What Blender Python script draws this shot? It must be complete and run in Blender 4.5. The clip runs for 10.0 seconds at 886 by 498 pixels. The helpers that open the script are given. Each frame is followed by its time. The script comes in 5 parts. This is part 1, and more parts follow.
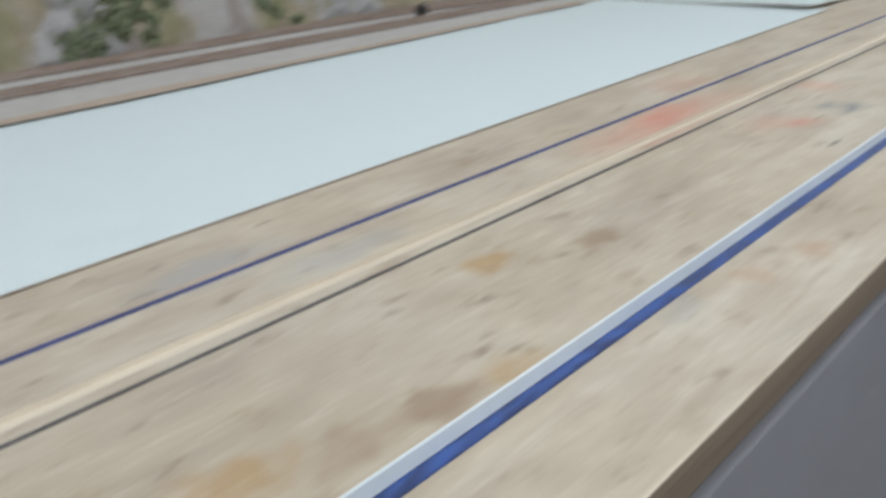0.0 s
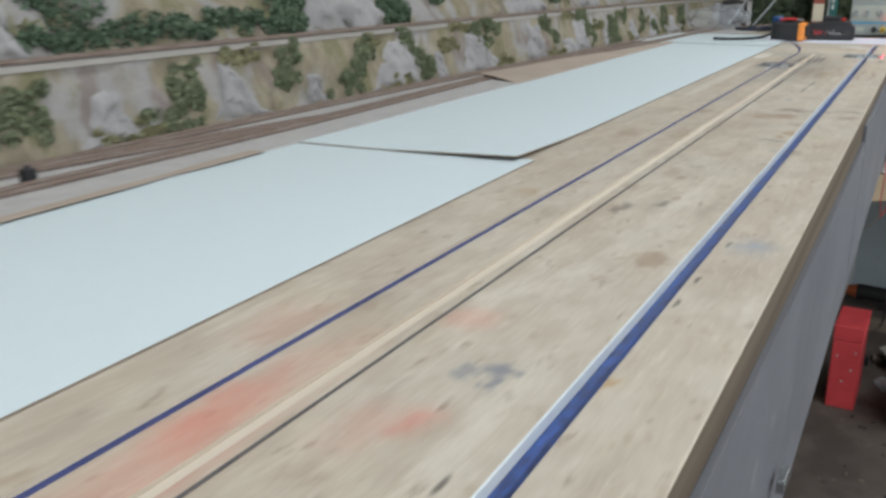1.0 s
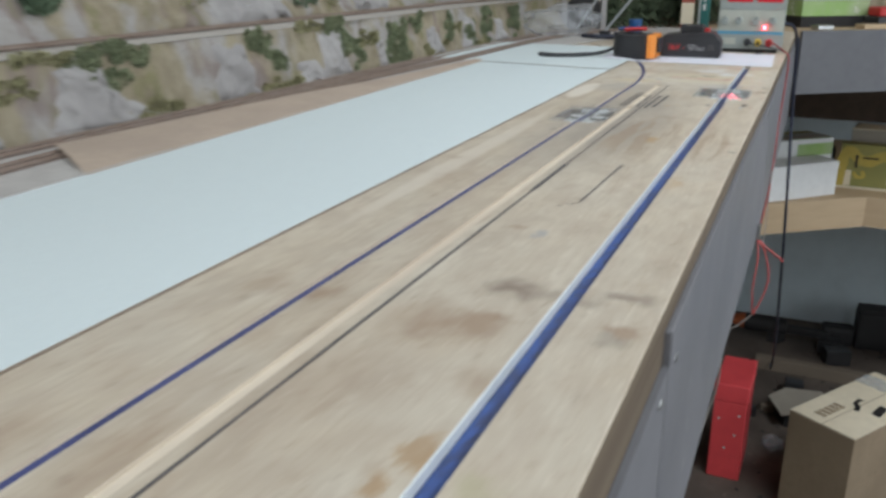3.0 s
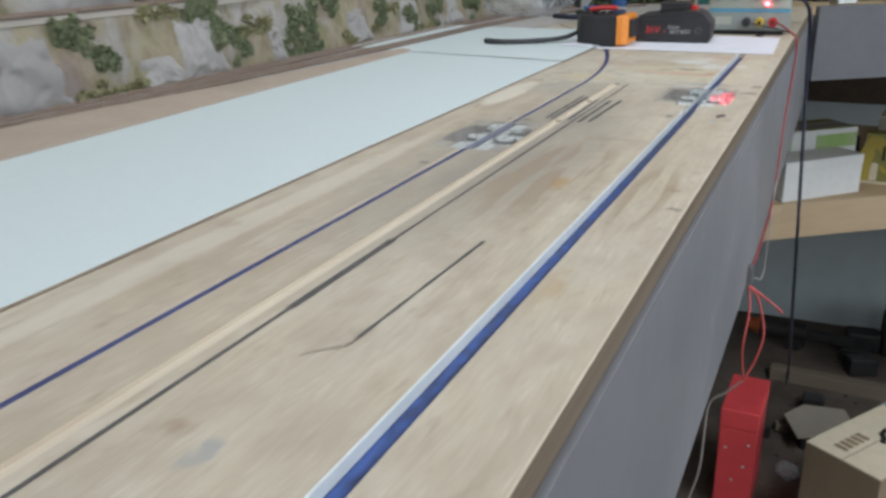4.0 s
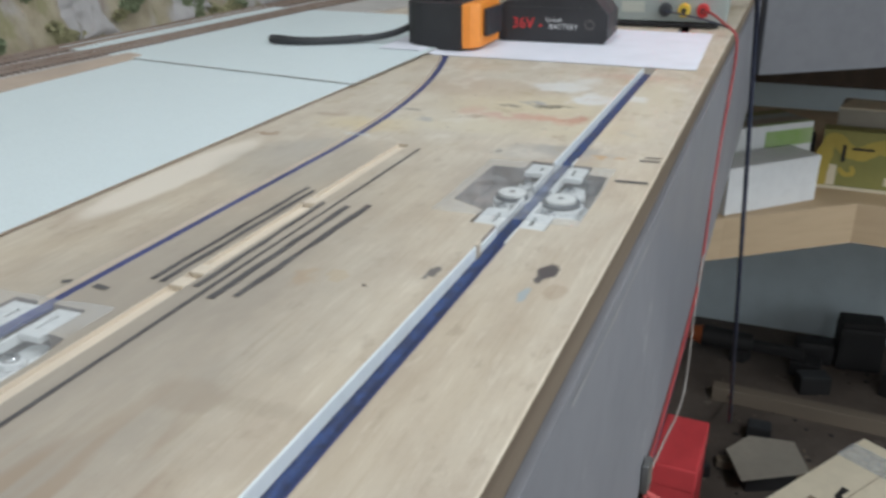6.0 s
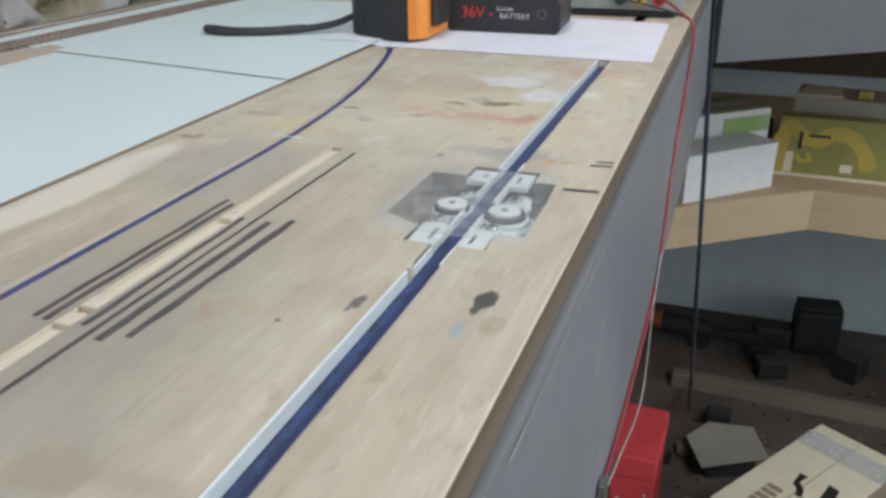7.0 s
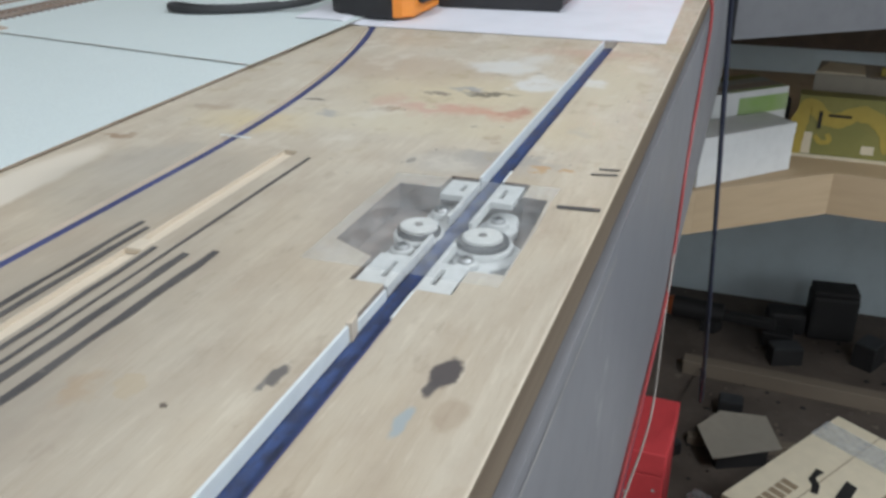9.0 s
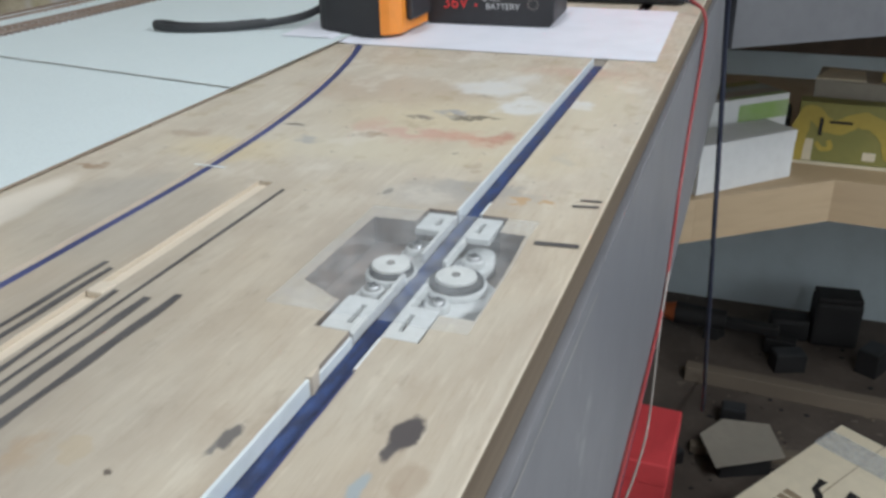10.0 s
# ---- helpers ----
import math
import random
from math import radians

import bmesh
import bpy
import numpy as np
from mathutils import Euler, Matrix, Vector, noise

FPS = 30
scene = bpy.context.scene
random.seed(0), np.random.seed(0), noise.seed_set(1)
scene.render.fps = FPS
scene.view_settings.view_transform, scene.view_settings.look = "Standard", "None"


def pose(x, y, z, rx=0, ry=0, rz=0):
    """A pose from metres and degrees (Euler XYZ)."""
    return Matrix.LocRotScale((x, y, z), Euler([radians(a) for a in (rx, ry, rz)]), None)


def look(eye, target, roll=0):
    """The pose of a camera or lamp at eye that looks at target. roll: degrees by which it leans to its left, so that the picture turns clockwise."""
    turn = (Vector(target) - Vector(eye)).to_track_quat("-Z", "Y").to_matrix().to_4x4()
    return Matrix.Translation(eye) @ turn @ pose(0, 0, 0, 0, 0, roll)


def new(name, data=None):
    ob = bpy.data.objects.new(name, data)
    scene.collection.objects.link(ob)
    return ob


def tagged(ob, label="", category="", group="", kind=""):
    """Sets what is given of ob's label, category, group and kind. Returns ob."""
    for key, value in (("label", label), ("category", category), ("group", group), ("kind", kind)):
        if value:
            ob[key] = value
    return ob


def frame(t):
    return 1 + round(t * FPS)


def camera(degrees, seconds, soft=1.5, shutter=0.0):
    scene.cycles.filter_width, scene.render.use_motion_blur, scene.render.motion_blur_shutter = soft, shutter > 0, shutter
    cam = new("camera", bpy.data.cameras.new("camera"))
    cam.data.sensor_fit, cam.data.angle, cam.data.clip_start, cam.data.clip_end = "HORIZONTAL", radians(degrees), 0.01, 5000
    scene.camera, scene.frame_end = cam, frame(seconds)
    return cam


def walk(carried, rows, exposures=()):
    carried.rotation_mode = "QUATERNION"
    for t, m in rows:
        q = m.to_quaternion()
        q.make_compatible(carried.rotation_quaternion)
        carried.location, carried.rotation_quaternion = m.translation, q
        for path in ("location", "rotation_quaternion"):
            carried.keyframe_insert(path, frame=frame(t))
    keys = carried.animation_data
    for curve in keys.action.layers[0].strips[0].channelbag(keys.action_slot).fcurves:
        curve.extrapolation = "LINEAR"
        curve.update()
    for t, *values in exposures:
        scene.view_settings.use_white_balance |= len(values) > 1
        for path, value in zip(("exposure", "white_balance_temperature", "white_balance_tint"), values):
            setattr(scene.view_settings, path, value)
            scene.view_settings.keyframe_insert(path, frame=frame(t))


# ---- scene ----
cam = camera(55.0, 10.0, soft=3.0, shutter=0.5)
PATH = [
    (0, (0.0730, -2.2092, 0.1335), (-0.5499, -1.5312, -0.2568), -1.85),
    (0.5, (0.0692, -2.1162, 0.1571), (-0.4145, -1.3002, -0.1595), -0.19),
    (1, (0.0520, -1.9517, 0.1611), (-0.4131, -1.1195, -0.1410), -0.76),
    (1.5, (0.0589, -1.7959, 0.1675), (-0.3735, -0.9522, -0.1507), -0.73),
    (2, (0.0473, -1.6179, 0.1681), (-0.3627, -0.7563, -0.1312), -0.58),
    (2.5, (0.0419, -1.4108, 0.1830), (-0.3647, -0.5484, -0.1189), 0.30),
    (3, (0.0544, -1.2374, 0.1743), (-0.3198, -0.3670, -0.1458), -0.06),
    (3.2, (0.0624, -1.1484, 0.1713), (-0.3056, -0.2756, -0.1495), 0.19),
    (4.3, (0.0710, -0.7711, 0.1503), (-0.3445, 0.0691, -0.1983), -1.08),
    (4.5, (0.0575, -0.6740, 0.1485), (-0.3681, 0.1612, -0.2000), -0.72),
    (5, (0.0633, -0.5461, 0.1545), (-0.3542, 0.2842, -0.2148), -0.76),
    (5.5, (0.0567, -0.4363, 0.1499), (-0.3381, 0.4036, -0.2226), -0.79),
    (6, (0.0560, -0.3939, 0.1410), (-0.2873, 0.4629, -0.2438), -0.48),
    (6.2, (0.0562, -0.3968, 0.1431), (-0.2663, 0.4672, -0.2436), -0.10),
    (7.5, (0.0526, -0.3000, 0.1385), (-0.2456, 0.5608, -0.2738), -0.23),
    (8, (0.0509, -0.2665, 0.1357), (-0.2586, 0.5861, -0.2853), -0.46),
    (8.5, (0.0437, -0.2696, 0.1275), (-0.2733, 0.5771, -0.2998), -0.55),
    (9, (0.0446, -0.2711, 0.1296), (-0.2627, 0.5795, -0.2971), -0.41),
    (9.5, (0.0465, -0.2654, 0.1336), (-0.2597, 0.5869, -0.2906), -0.59),
    (10, (0.0505, -0.2530, 0.1368), (-0.2619, 0.5979, -0.2855), -0.87),
]
walk(cam, [(t, look(eye, target, roll)) for t, eye, target, roll in PATH])

# ---- light: an indoor room under neutral ceiling strips, out of view, plus added fills ----
world = bpy.data.worlds.new("dim_room")
scene.world = world
world.use_nodes = True
world.node_tree.nodes["Background"].inputs[0].default_value = (0.75, 0.85, 1.0, 1)
world.node_tree.nodes["Background"].inputs[1].default_value = 0.05


def strip_lamp(x, y, z, wx, wy, watts, tint):
    data = bpy.data.lights.new("unseen_lamp", "AREA")
    data.shape, data.size, data.size_y, data.energy, data.color = "RECTANGLE", wx, wy, watts, tint
    ob = new("unseen_lamp", data)
    ob.matrix_world = pose(x, y, z)
    return ob


COOL = (0.88, 0.94, 1.0)
strip_lamp(-0.25, -1.9, 1.2, 0.25, 1.3, 7.6, COOL)
strip_lamp(-0.25, 0.1, 1.2, 0.25, 1.3, 6.3, COOL)
# strip added far back to light the wall below the shelf
strip_lamp(1.25, -3.5, 1.2, 0.3, 1.1, 26.0, COOL)
strip_lamp(1.25, -1.9, 1.2, 0.3, 1.3, 19.0, COOL)
strip_lamp(1.25, 0.1, 1.2, 0.3, 1.3, 33.5, COOL)
# added low fill, hidden by the hillside, for the wall behind the shelf
strip_lamp(0.15, 2.50, 0.42, 0.6, 0.2, 12.0, COOL)

# added fill light from the east, set in an invented window opening
strip_lamp(3.0, 0.15, -0.05, 1.36, 1.46, 26.0, (0.86, 0.94, 1.0)).matrix_world = pose(3.0, 0.15, -0.05, 0, 90, 0)

# ---- materials ----


def nodes_of(name):
    m = bpy.data.materials.new(name)
    m.use_nodes = True
    return m, m.node_tree, m.node_tree.nodes["Principled BSDF"]


def link(tree, a, b):
    tree.links.new(a, b)


def coords(tree, scale=(1, 1, 1)):
    tc = tree.nodes.new("ShaderNodeTexCoord")
    mp = tree.nodes.new("ShaderNodeMapping")
    mp.inputs["Scale"].default_value = scale
    link(tree, tc.outputs["Object"], mp.inputs["Vector"])
    return mp.outputs["Vector"]


def noise_tex(tree, vec, scale, detail=4.0, rough=0.55):
    n = tree.nodes.new("ShaderNodeTexNoise")
    n.inputs["Scale"].default_value, n.inputs["Detail"].default_value, n.inputs["Roughness"].default_value = scale, detail, rough
    link(tree, vec, n.inputs["Vector"])
    return n


def span(tree, value, lo, hi, a=0.0, b=1.0):
    r = tree.nodes.new("ShaderNodeMapRange")
    r.interpolation_type = "SMOOTHSTEP"
    r.inputs["From Min"].default_value, r.inputs["From Max"].default_value = lo, hi
    r.inputs["To Min"].default_value, r.inputs["To Max"].default_value = a, b
    link(tree, value, r.inputs["Value"])
    return r.outputs["Result"]


def mixed(tree, fac, a, b):
    m = tree.nodes.new("ShaderNodeMix")
    m.data_type = "RGBA"
    if isinstance(fac, float):
        m.inputs[0].default_value = fac
    else:
        link(tree, fac, m.inputs[0])
    for v, s in ((a, m.inputs[6]), (b, m.inputs[7])):
        if isinstance(v, tuple):
            s.default_value = (*v[:3], 1)
        else:
            link(tree, v, s)
    return m.outputs[2]


def bumped(tree, bsdf, height, strength, distance=0.001):
    b = tree.nodes.new("ShaderNodeBump")
    b.inputs["Strength"].default_value, b.inputs["Distance"].default_value = strength, distance
    link(tree, height, b.inputs["Height"])
    link(tree, b.outputs["Normal"], bsdf.inputs["Normal"])


def surface(name, a, b, scale=60.0, rough=0.6, metal=0.0, bump=0.15, stretch=(1, 1, 1), wear=None, gloss=0.5):
    """Two tones at a fine and a broad scale, with fine relief; wear: a third tone in small blotches."""
    m, tree, bsdf = nodes_of(name)
    vec = coords(tree, stretch)
    fine, broad = noise_tex(tree, vec, scale * 4, 5), noise_tex(tree, vec, scale * 0.35, 3)
    col = mixed(tree, span(tree, broad.outputs["Fac"], 0.35, 0.65), a, b)
    col = mixed(tree, span(tree, fine.outputs["Fac"], 0.35, 0.75, 0.0, 0.5), col, tuple(0.5 * (p + q) * 0.85 for p, q in zip(a, b)))
    if wear:
        spots = noise_tex(tree, vec, scale * 1.3, 6, 0.65)
        col = mixed(tree, span(tree, spots.outputs["Fac"], 0.62, 0.72), col, wear)
    link(tree, col, bsdf.inputs["Base Color"])
    link(tree, span(tree, broad.outputs["Fac"], 0.3, 0.7, max(rough - 0.08, 0.03), min(rough + 0.1, 1.0)), bsdf.inputs["Roughness"])
    bsdf.inputs["Metallic"].default_value = metal
    bsdf.inputs["Specular IOR Level"].default_value = gloss
    bumped(tree, bsdf, fine.outputs["Fac"], bump)
    return m


def glow(name, colour, strength):
    m, tree, bsdf = nodes_of(name)
    bsdf.inputs["Base Color"].default_value = (*colour, 1)
    bsdf.inputs["Emission Color"].default_value = (*colour, 1)
    bsdf.inputs["Emission Strength"].default_value = strength
    return m


def clear(name, haze, tint=(1, 1, 1), rough=0.03):
    """A thin clear sheet: see-through, with Fresnel gloss and a little milky haze."""
    m = bpy.data.materials.new(name)
    m.use_nodes = True
    t = m.node_tree
    t.nodes.remove(t.nodes["Principled BSDF"])
    out = t.nodes["Material Output"]
    see, gl, df = (t.nodes.new("ShaderNodeBsdf" + k) for k in ("Transparent", "Glossy", "Diffuse"))
    see.inputs["Color"].default_value = (*tint, 1)
    gl.inputs["Roughness"].default_value = rough
    df.inputs["Color"].default_value = (0.75, 0.78, 0.8, 1)
    lw = t.nodes.new("ShaderNodeLayerWeight")
    lw.inputs["Blend"].default_value = 0.5
    sharp, fr = t.nodes.new("ShaderNodeMath"), t.nodes.new("ShaderNodeMath")
    sharp.operation, fr.operation = "POWER", "MULTIPLY_ADD"
    sharp.inputs[1].default_value, fr.inputs[1].default_value, fr.inputs[2].default_value = 5.0, 0.75, 0.03
    link(t, lw.outputs["Facing"], sharp.inputs[0])
    link(t, sharp.outputs[0], fr.inputs[0])
    m1, m2 = t.nodes.new("ShaderNodeMixShader"), t.nodes.new("ShaderNodeMixShader")
    n = noise_tex(t, coords(t), 90, 4)
    link(t, span(t, n.outputs["Fac"], 0.3, 0.75, haze * 0.6, haze * 1.4), m1.inputs[0])
    link(t, see.outputs[0], m1.inputs[1])
    link(t, df.outputs[0], m1.inputs[2])
    link(t, fr.outputs[0], m2.inputs[0])
    link(t, m1.outputs[0], m2.inputs[1])
    link(t, gl.outputs[0], m2.inputs[2])
    link(t, m2.outputs[0], out.inputs["Surface"])
    return m


def plywood():
    m, tree, bsdf = nodes_of("stained_plywood")
    vec = coords(tree)
    along = coords(tree, (1.0, 0.07, 1.0))
    grain = noise_tex(tree, along, 520, 6, 0.65)
    band = noise_tex(tree, coords(tree, (1.0, 0.05, 1.0)), 34, 5, 0.6)
    broad = noise_tex(tree, vec, 7, 5, 0.6)
    blot = noise_tex(tree, coords(tree, (1.0, 0.30, 1.0)), 26, 6, 0.62)
    place = tree.nodes.new("ShaderNodeSeparateXYZ")
    link(tree, vec, place.inputs[0])

    def times(a, b):
        m2 = tree.nodes.new("ShaderNodeMath")
        m2.operation = "MULTIPLY"
        link(tree, a, m2.inputs[0])
        link(tree, b, m2.inputs[1])
        return m2.outputs[0]

    # the first length of board is spotted all over, the last one much cleaner
    spotted = span(tree, place.outputs["Y"], -1.5, -0.7, 1.0, 0.45)
    col = mixed(tree, span(tree, band.outputs["Fac"], 0.32, 0.68), (0.50, 0.425, 0.325), (0.59, 0.52, 0.415))
    col = mixed(tree, span(tree, broad.outputs["Fac"], 0.38, 0.62, 0.0, 0.8), col, (0.53, 0.475, 0.39))
    patch = noise_tex(tree, coords(tree, (1.0, 0.30, 1.0)), 15, 6, 0.62)
    col = mixed(tree, span(tree, patch.outputs["Fac"], 0.46, 0.70, 0.0, 0.45), col, (0.40, 0.32, 0.24))
    col = mixed(tree, span(tree, grain.outputs["Fac"], 0.50, 0.78, 0.0, 0.30), col, (0.37, 0.28, 0.19))
    col = mixed(tree, times(span(tree, blot.outputs["Fac"], 0.52, 0.72, 0.0, 0.6), spotted), col, (0.34, 0.28, 0.225))
    tiny = noise_tex(tree, coords(tree, (1.0, 0.45, 1.0)), 85, 4, 0.6)
    col = mixed(tree, times(span(tree, tiny.outputs["Fac"], 0.60, 0.69, 0.0, 0.7), spotted), col, (0.27, 0.205, 0.15))
    fleck = noise_tex(tree, coords(tree, (1.0, 0.55, 1.0)), 46, 5, 0.68)
    col = mixed(tree, times(span(tree, fleck.outputs["Fac"], 0.57, 0.66, 0.0, 0.5), spotted), col, (0.35, 0.255, 0.18))
    pale = noise_tex(tree, coords(tree, (1.0, 0.12, 1.0)), 36, 6, 0.66)
    col = mixed(tree, span(tree, pale.outputs["Fac"], 0.52, 0.68, 0.0, 0.55), col, (0.645, 0.59, 0.49))
    streak = noise_tex(tree, coords(tree, (1.0, 0.035, 1.0)), 240, 5, 0.7)
    col = mixed(tree, span(tree, streak.outputs["Fac"], 0.54, 0.72, 0.0, 0.38), col, (0.40, 0.315, 0.225))
    fibre = noise_tex(tree, coords(tree, (1.0, 0.13, 1.0)), 300, 4, 0.62)
    col = mixed(tree, span(tree, fibre.outputs["Fac"], 0.54, 0.68, 0.0, 0.34), col, (0.68, 0.62, 0.515))
    col = mixed(tree, span(tree, fibre.outputs["Fac"], 0.34, 0.46, 0.26, 0.0), col, (0.40, 0.32, 0.235))
    cloud = noise_tex(tree, coords(tree, (1.0, 0.5, 1.0)), 48, 5, 0.6)
    col = mixed(tree, span(tree, cloud.outputs["Fac"], 0.42, 0.66, 0.0, 0.42), col, (0.41, 0.335, 0.26))
    # ragged outlines for the stains
    warp = noise_tex(tree, vec, 55, 5, 0.65)
    off = tree.nodes.new("ShaderNodeVectorMath")
    off.operation = "MULTIPLY_ADD"
    link(tree, warp.outputs["Color"], off.inputs[0])
    off.inputs[1].default_value, off.inputs[2].default_value = (0.03, 0.045, 0), (-0.015, -0.0225, 0)
    ragged = {}
    for k in (0.25, 0.5, 1.0):
        add = tree.nodes.new("ShaderNodeVectorMath")
        add.operation = "MULTIPLY_ADD"
        link(tree, off.outputs[0], add.inputs[0])
        add.inputs[1].default_value = (k, k, 0)
        link(tree, vec, add.inputs[2])
        ragged[k] = add.outputs[0]

    uneven = span(tree, blot.outputs["Fac"], 0.36, 0.58, 0.65, 1.0)

    def stain(x, y, rx, ry, colour, much, soft=0.5, wild=1.0):
        nonlocal col
        sub = tree.nodes.new("ShaderNodeVectorMath")
        sub.operation = "SUBTRACT"
        link(tree, ragged[wild], sub.inputs[0])
        sub.inputs[1].default_value = (x, y, 0)
        mul = tree.nodes.new("ShaderNodeVectorMath")
        mul.operation = "MULTIPLY"
        link(tree, sub.outputs[0], mul.inputs[0])
        mul.inputs[1].default_value = (1 / rx, 1 / ry, 0)
        ln = tree.nodes.new("ShaderNodeVectorMath")
        ln.operation = "LENGTH"
        link(tree, mul.outputs[0], ln.inputs[0])
        worn = tree.nodes.new("ShaderNodeMath")
        worn.operation = "MULTIPLY"
        link(tree, span(tree, ln.outputs["Value"], 1.0 - soft, 1.0, min(much * 1.15, 1.0), 0.0), worn.inputs[0])
        if wild < 1.0:
            worn.inputs[1].default_value = 0.95
        else:
            link(tree, uneven, worn.inputs[1])
        col = mixed(tree, worn.outputs[0], col, colour)

    RED, BROWN, GREY, DARK, OCHRE = (0.62, 0.22, 0.16), (0.30, 0.20, 0.13), (0.34, 0.34, 0.35), (0.05, 0.045, 0.045), (0.42, 0.25, 0.09)
    WHITE, CREAM = (0.66, 0.66, 0.64), (0.62, 0.50, 0.27)
    # weathered grey-brown length, darkened further for the operator's shade; paler strip beside the white sheet
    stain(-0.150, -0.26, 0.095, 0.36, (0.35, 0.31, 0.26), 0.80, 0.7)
    stain(-0.236, -0.50, 0.012, 0.30, (0.66, 0.60, 0.51), 0.55, 0.4, 0.25)
    # sprayed red and the grey marks near the start
    stain(-0.173, -1.735, 0.022, 0.06, RED, 0.6, 0.9)
    stain(-0.165, -1.70, 0.030, 0.09, RED, 0.25, 0.9)
    stain(-0.165, -1.78, 0.03, 0.08, RED, 0.4, 0.9)
    stain(-0.100, -1.702, 0.014, 0.022, RED, 0.42, 0.9)
    stain(-0.115, -1.715, 0.022, 0.035, RED, 0.20, 0.9)
    stain(-0.127, -1.60, 0.02, 0.025, RED, 0.3, 0.9)
    stain(-0.209, -1.649, 0.03, 0.05, RED, 0.22, 0.9)
    stain(-0.025, -1.891, 0.012, 0.016, (0.42, 0.22, 0.13), 0.5, 0.8)
    stain(-0.034, -1.925, 0.010, 0.010, (0.42, 0.22, 0.13), 0.45, 0.8)
    stain(-0.103, -1.655, 0.010, 0.008, (0.24, 0.245, 0.26), 0.8, 0.6)
    stain(-0.088, -1.648, 0.011, 0.010, (0.24, 0.245, 0.26), 0.85, 0.6)
    stain(-0.089, -1.663, 0.005, 0.009, (0.24, 0.245, 0.26), 0.75, 0.6)
    stain(-0.027, -1.419, 0.014, 0.010, (0.34, 0.36, 0.40), 0.7, 0.7)
    for fx, fy in ((-0.040, -1.419), (-0.042, -1.494), (-0.043, -1.534), (-0.071, -1.737)):
        stain(fx, fy, 0.0017, 0.009, DARK, 0.65, 0.6, 0.25)
    stain(-0.046, -1.641, 0.006, 0.012, OCHRE, 0.7, 0.6)
    stain(-0.026, -1.421, 0.02, 0.035, GREY, 0.4, 0.7)
    stain(-0.044, -1.965, 0.012, 0.02, GREY, 0.4, 0.7)
    stain(-0.117, -1.976, 0.011, 0.013, OCHRE, 0.6, 0.5)
    stain(-0.066, -2.06, 0.012, 0.022, BROWN, 0.6, 0.7)
    stain(-0.063, -2.03, 0.01, 0.02, OCHRE, 0.5, 0.7)
    stain(-0.097, -1.93, 0.010, 0.014, BROWN, 0.55, 0.6)
    stain(-0.082, -2.119, 0.016, 0.02, OCHRE, 0.5, 0.7)
    stain(-0.071, -2.09, 0.014, 0.02, BROWN, 0.45, 0.8)
    stain(-0.197, -2.045, 0.018, 0.05, GREY, 0.55, 0.8)
    stain(-0.17, -2.0, 0.014, 0.05, GREY, 0.45, 0.8)
    stain(-0.217, -1.53, 0.03, 0.06, BROWN, 0.22, 0.9)
    # the middle stretch
    stain(-0.075, -1.471, 0.013, 0.02, BROWN, 0.6, 0.5)
    stain(-0.128, -1.362, 0.008, 0.03, DARK, 0.5, 0.7)
    stain(-0.101, -1.34, 0.007, 0.012, DARK, 0.45, 0.7)
    stain(-0.100, -1.318, 0.006, 0.012, BROWN, 0.5, 0.7)
    stain(-0.124, -1.227, 0.012, 0.03, BROWN, 0.35, 0.8)
    stain(-0.208, -1.346, 0.012, 0.02, OCHRE, 0.35, 0.8)
    stain(-0.106, -1.131, 0.012, 0.02, BROWN, 0.4, 0.7)
    stain(-0.218, -1.054, 0.02, 0.05, BROWN, 0.45, 0.8)
    stain(-0.165, -1.031, 0.02, 0.05, BROWN, 0.4, 0.8)
    stain(-0.065, -0.985, 0.008, 0.016, (0.36, 0.22, 0.10), 0.75, 0.4)
    stain(-0.069, -1.012, 0.006, 0.010, (0.36, 0.22, 0.10), 0.6, 0.5)
    stain(-0.085, -0.812, 0.028, 0.018, (0.20, 0.155, 0.125), 0.7, 0.95)
    stain(-0.05, -0.815, 0.03, 0.014, (0.20, 0.155, 0.125), 0.55, 0.95)
    stain(-0.022, -0.801, 0.026, 0.012, (0.20, 0.155, 0.125), 0.75, 0.95)
    stain(-0.105, -0.87, 0.05, 0.035, BROWN, 0.6, 0.95)
    stain(-0.085, -0.86, 0.02, 0.02, BROWN, 0.45, 0.9)
    stain(-0.061, -0.926, 0.02, 0.02, BROWN, 0.45, 0.9)
    stain(-0.178, -0.86, 0.016, 0.018, BROWN, 0.55, 0.9)
    stain(-0.016, -0.845, 0.016, 0.010, BROWN, 0.6, 0.9)
    stain(-0.071, -1.039, 0.022, 0.010, (0.26, 0.225, 0.20), 0.6, 0.8)
    stain(-0.045, -1.099, 0.016, 0.02, BROWN, 0.35, 0.8)
    stain(-0.063, -1.093, 0.005, 0.006, GREY, 0.7, 0.6)
    stain(-0.041, -1.086, 0.005, 0.005, (0.2, 0.19, 0.18), 0.7, 0.6)
    stain(-0.036, -0.999, 0.012, 0.016, (0.40, 0.38, 0.22), 0.5, 0.7)
    stain(-0.02, -0.857, 0.012, 0.012, DARK, 0.25, 0.9)
    stain(-0.217, -0.86, 0.02, 0.022, BROWN, 0.35, 0.8)
    stain(-0.13, -0.95, 0.05, 0.10, BROWN, 0.22, 0.95)
    stain(-0.102, -0.707, 0.006, 0.009, GREY, 0.7, 0.5)
    stain(-0.121, -0.699, 0.008, 0.012, BROWN, 0.4, 0.7)
    stain(-0.223, -0.587, 0.02, 0.04, BROWN, 0.25, 0.9)
    stain(-0.245, -0.513, 0.012, 0.015, BROWN, 0.35, 0.8)
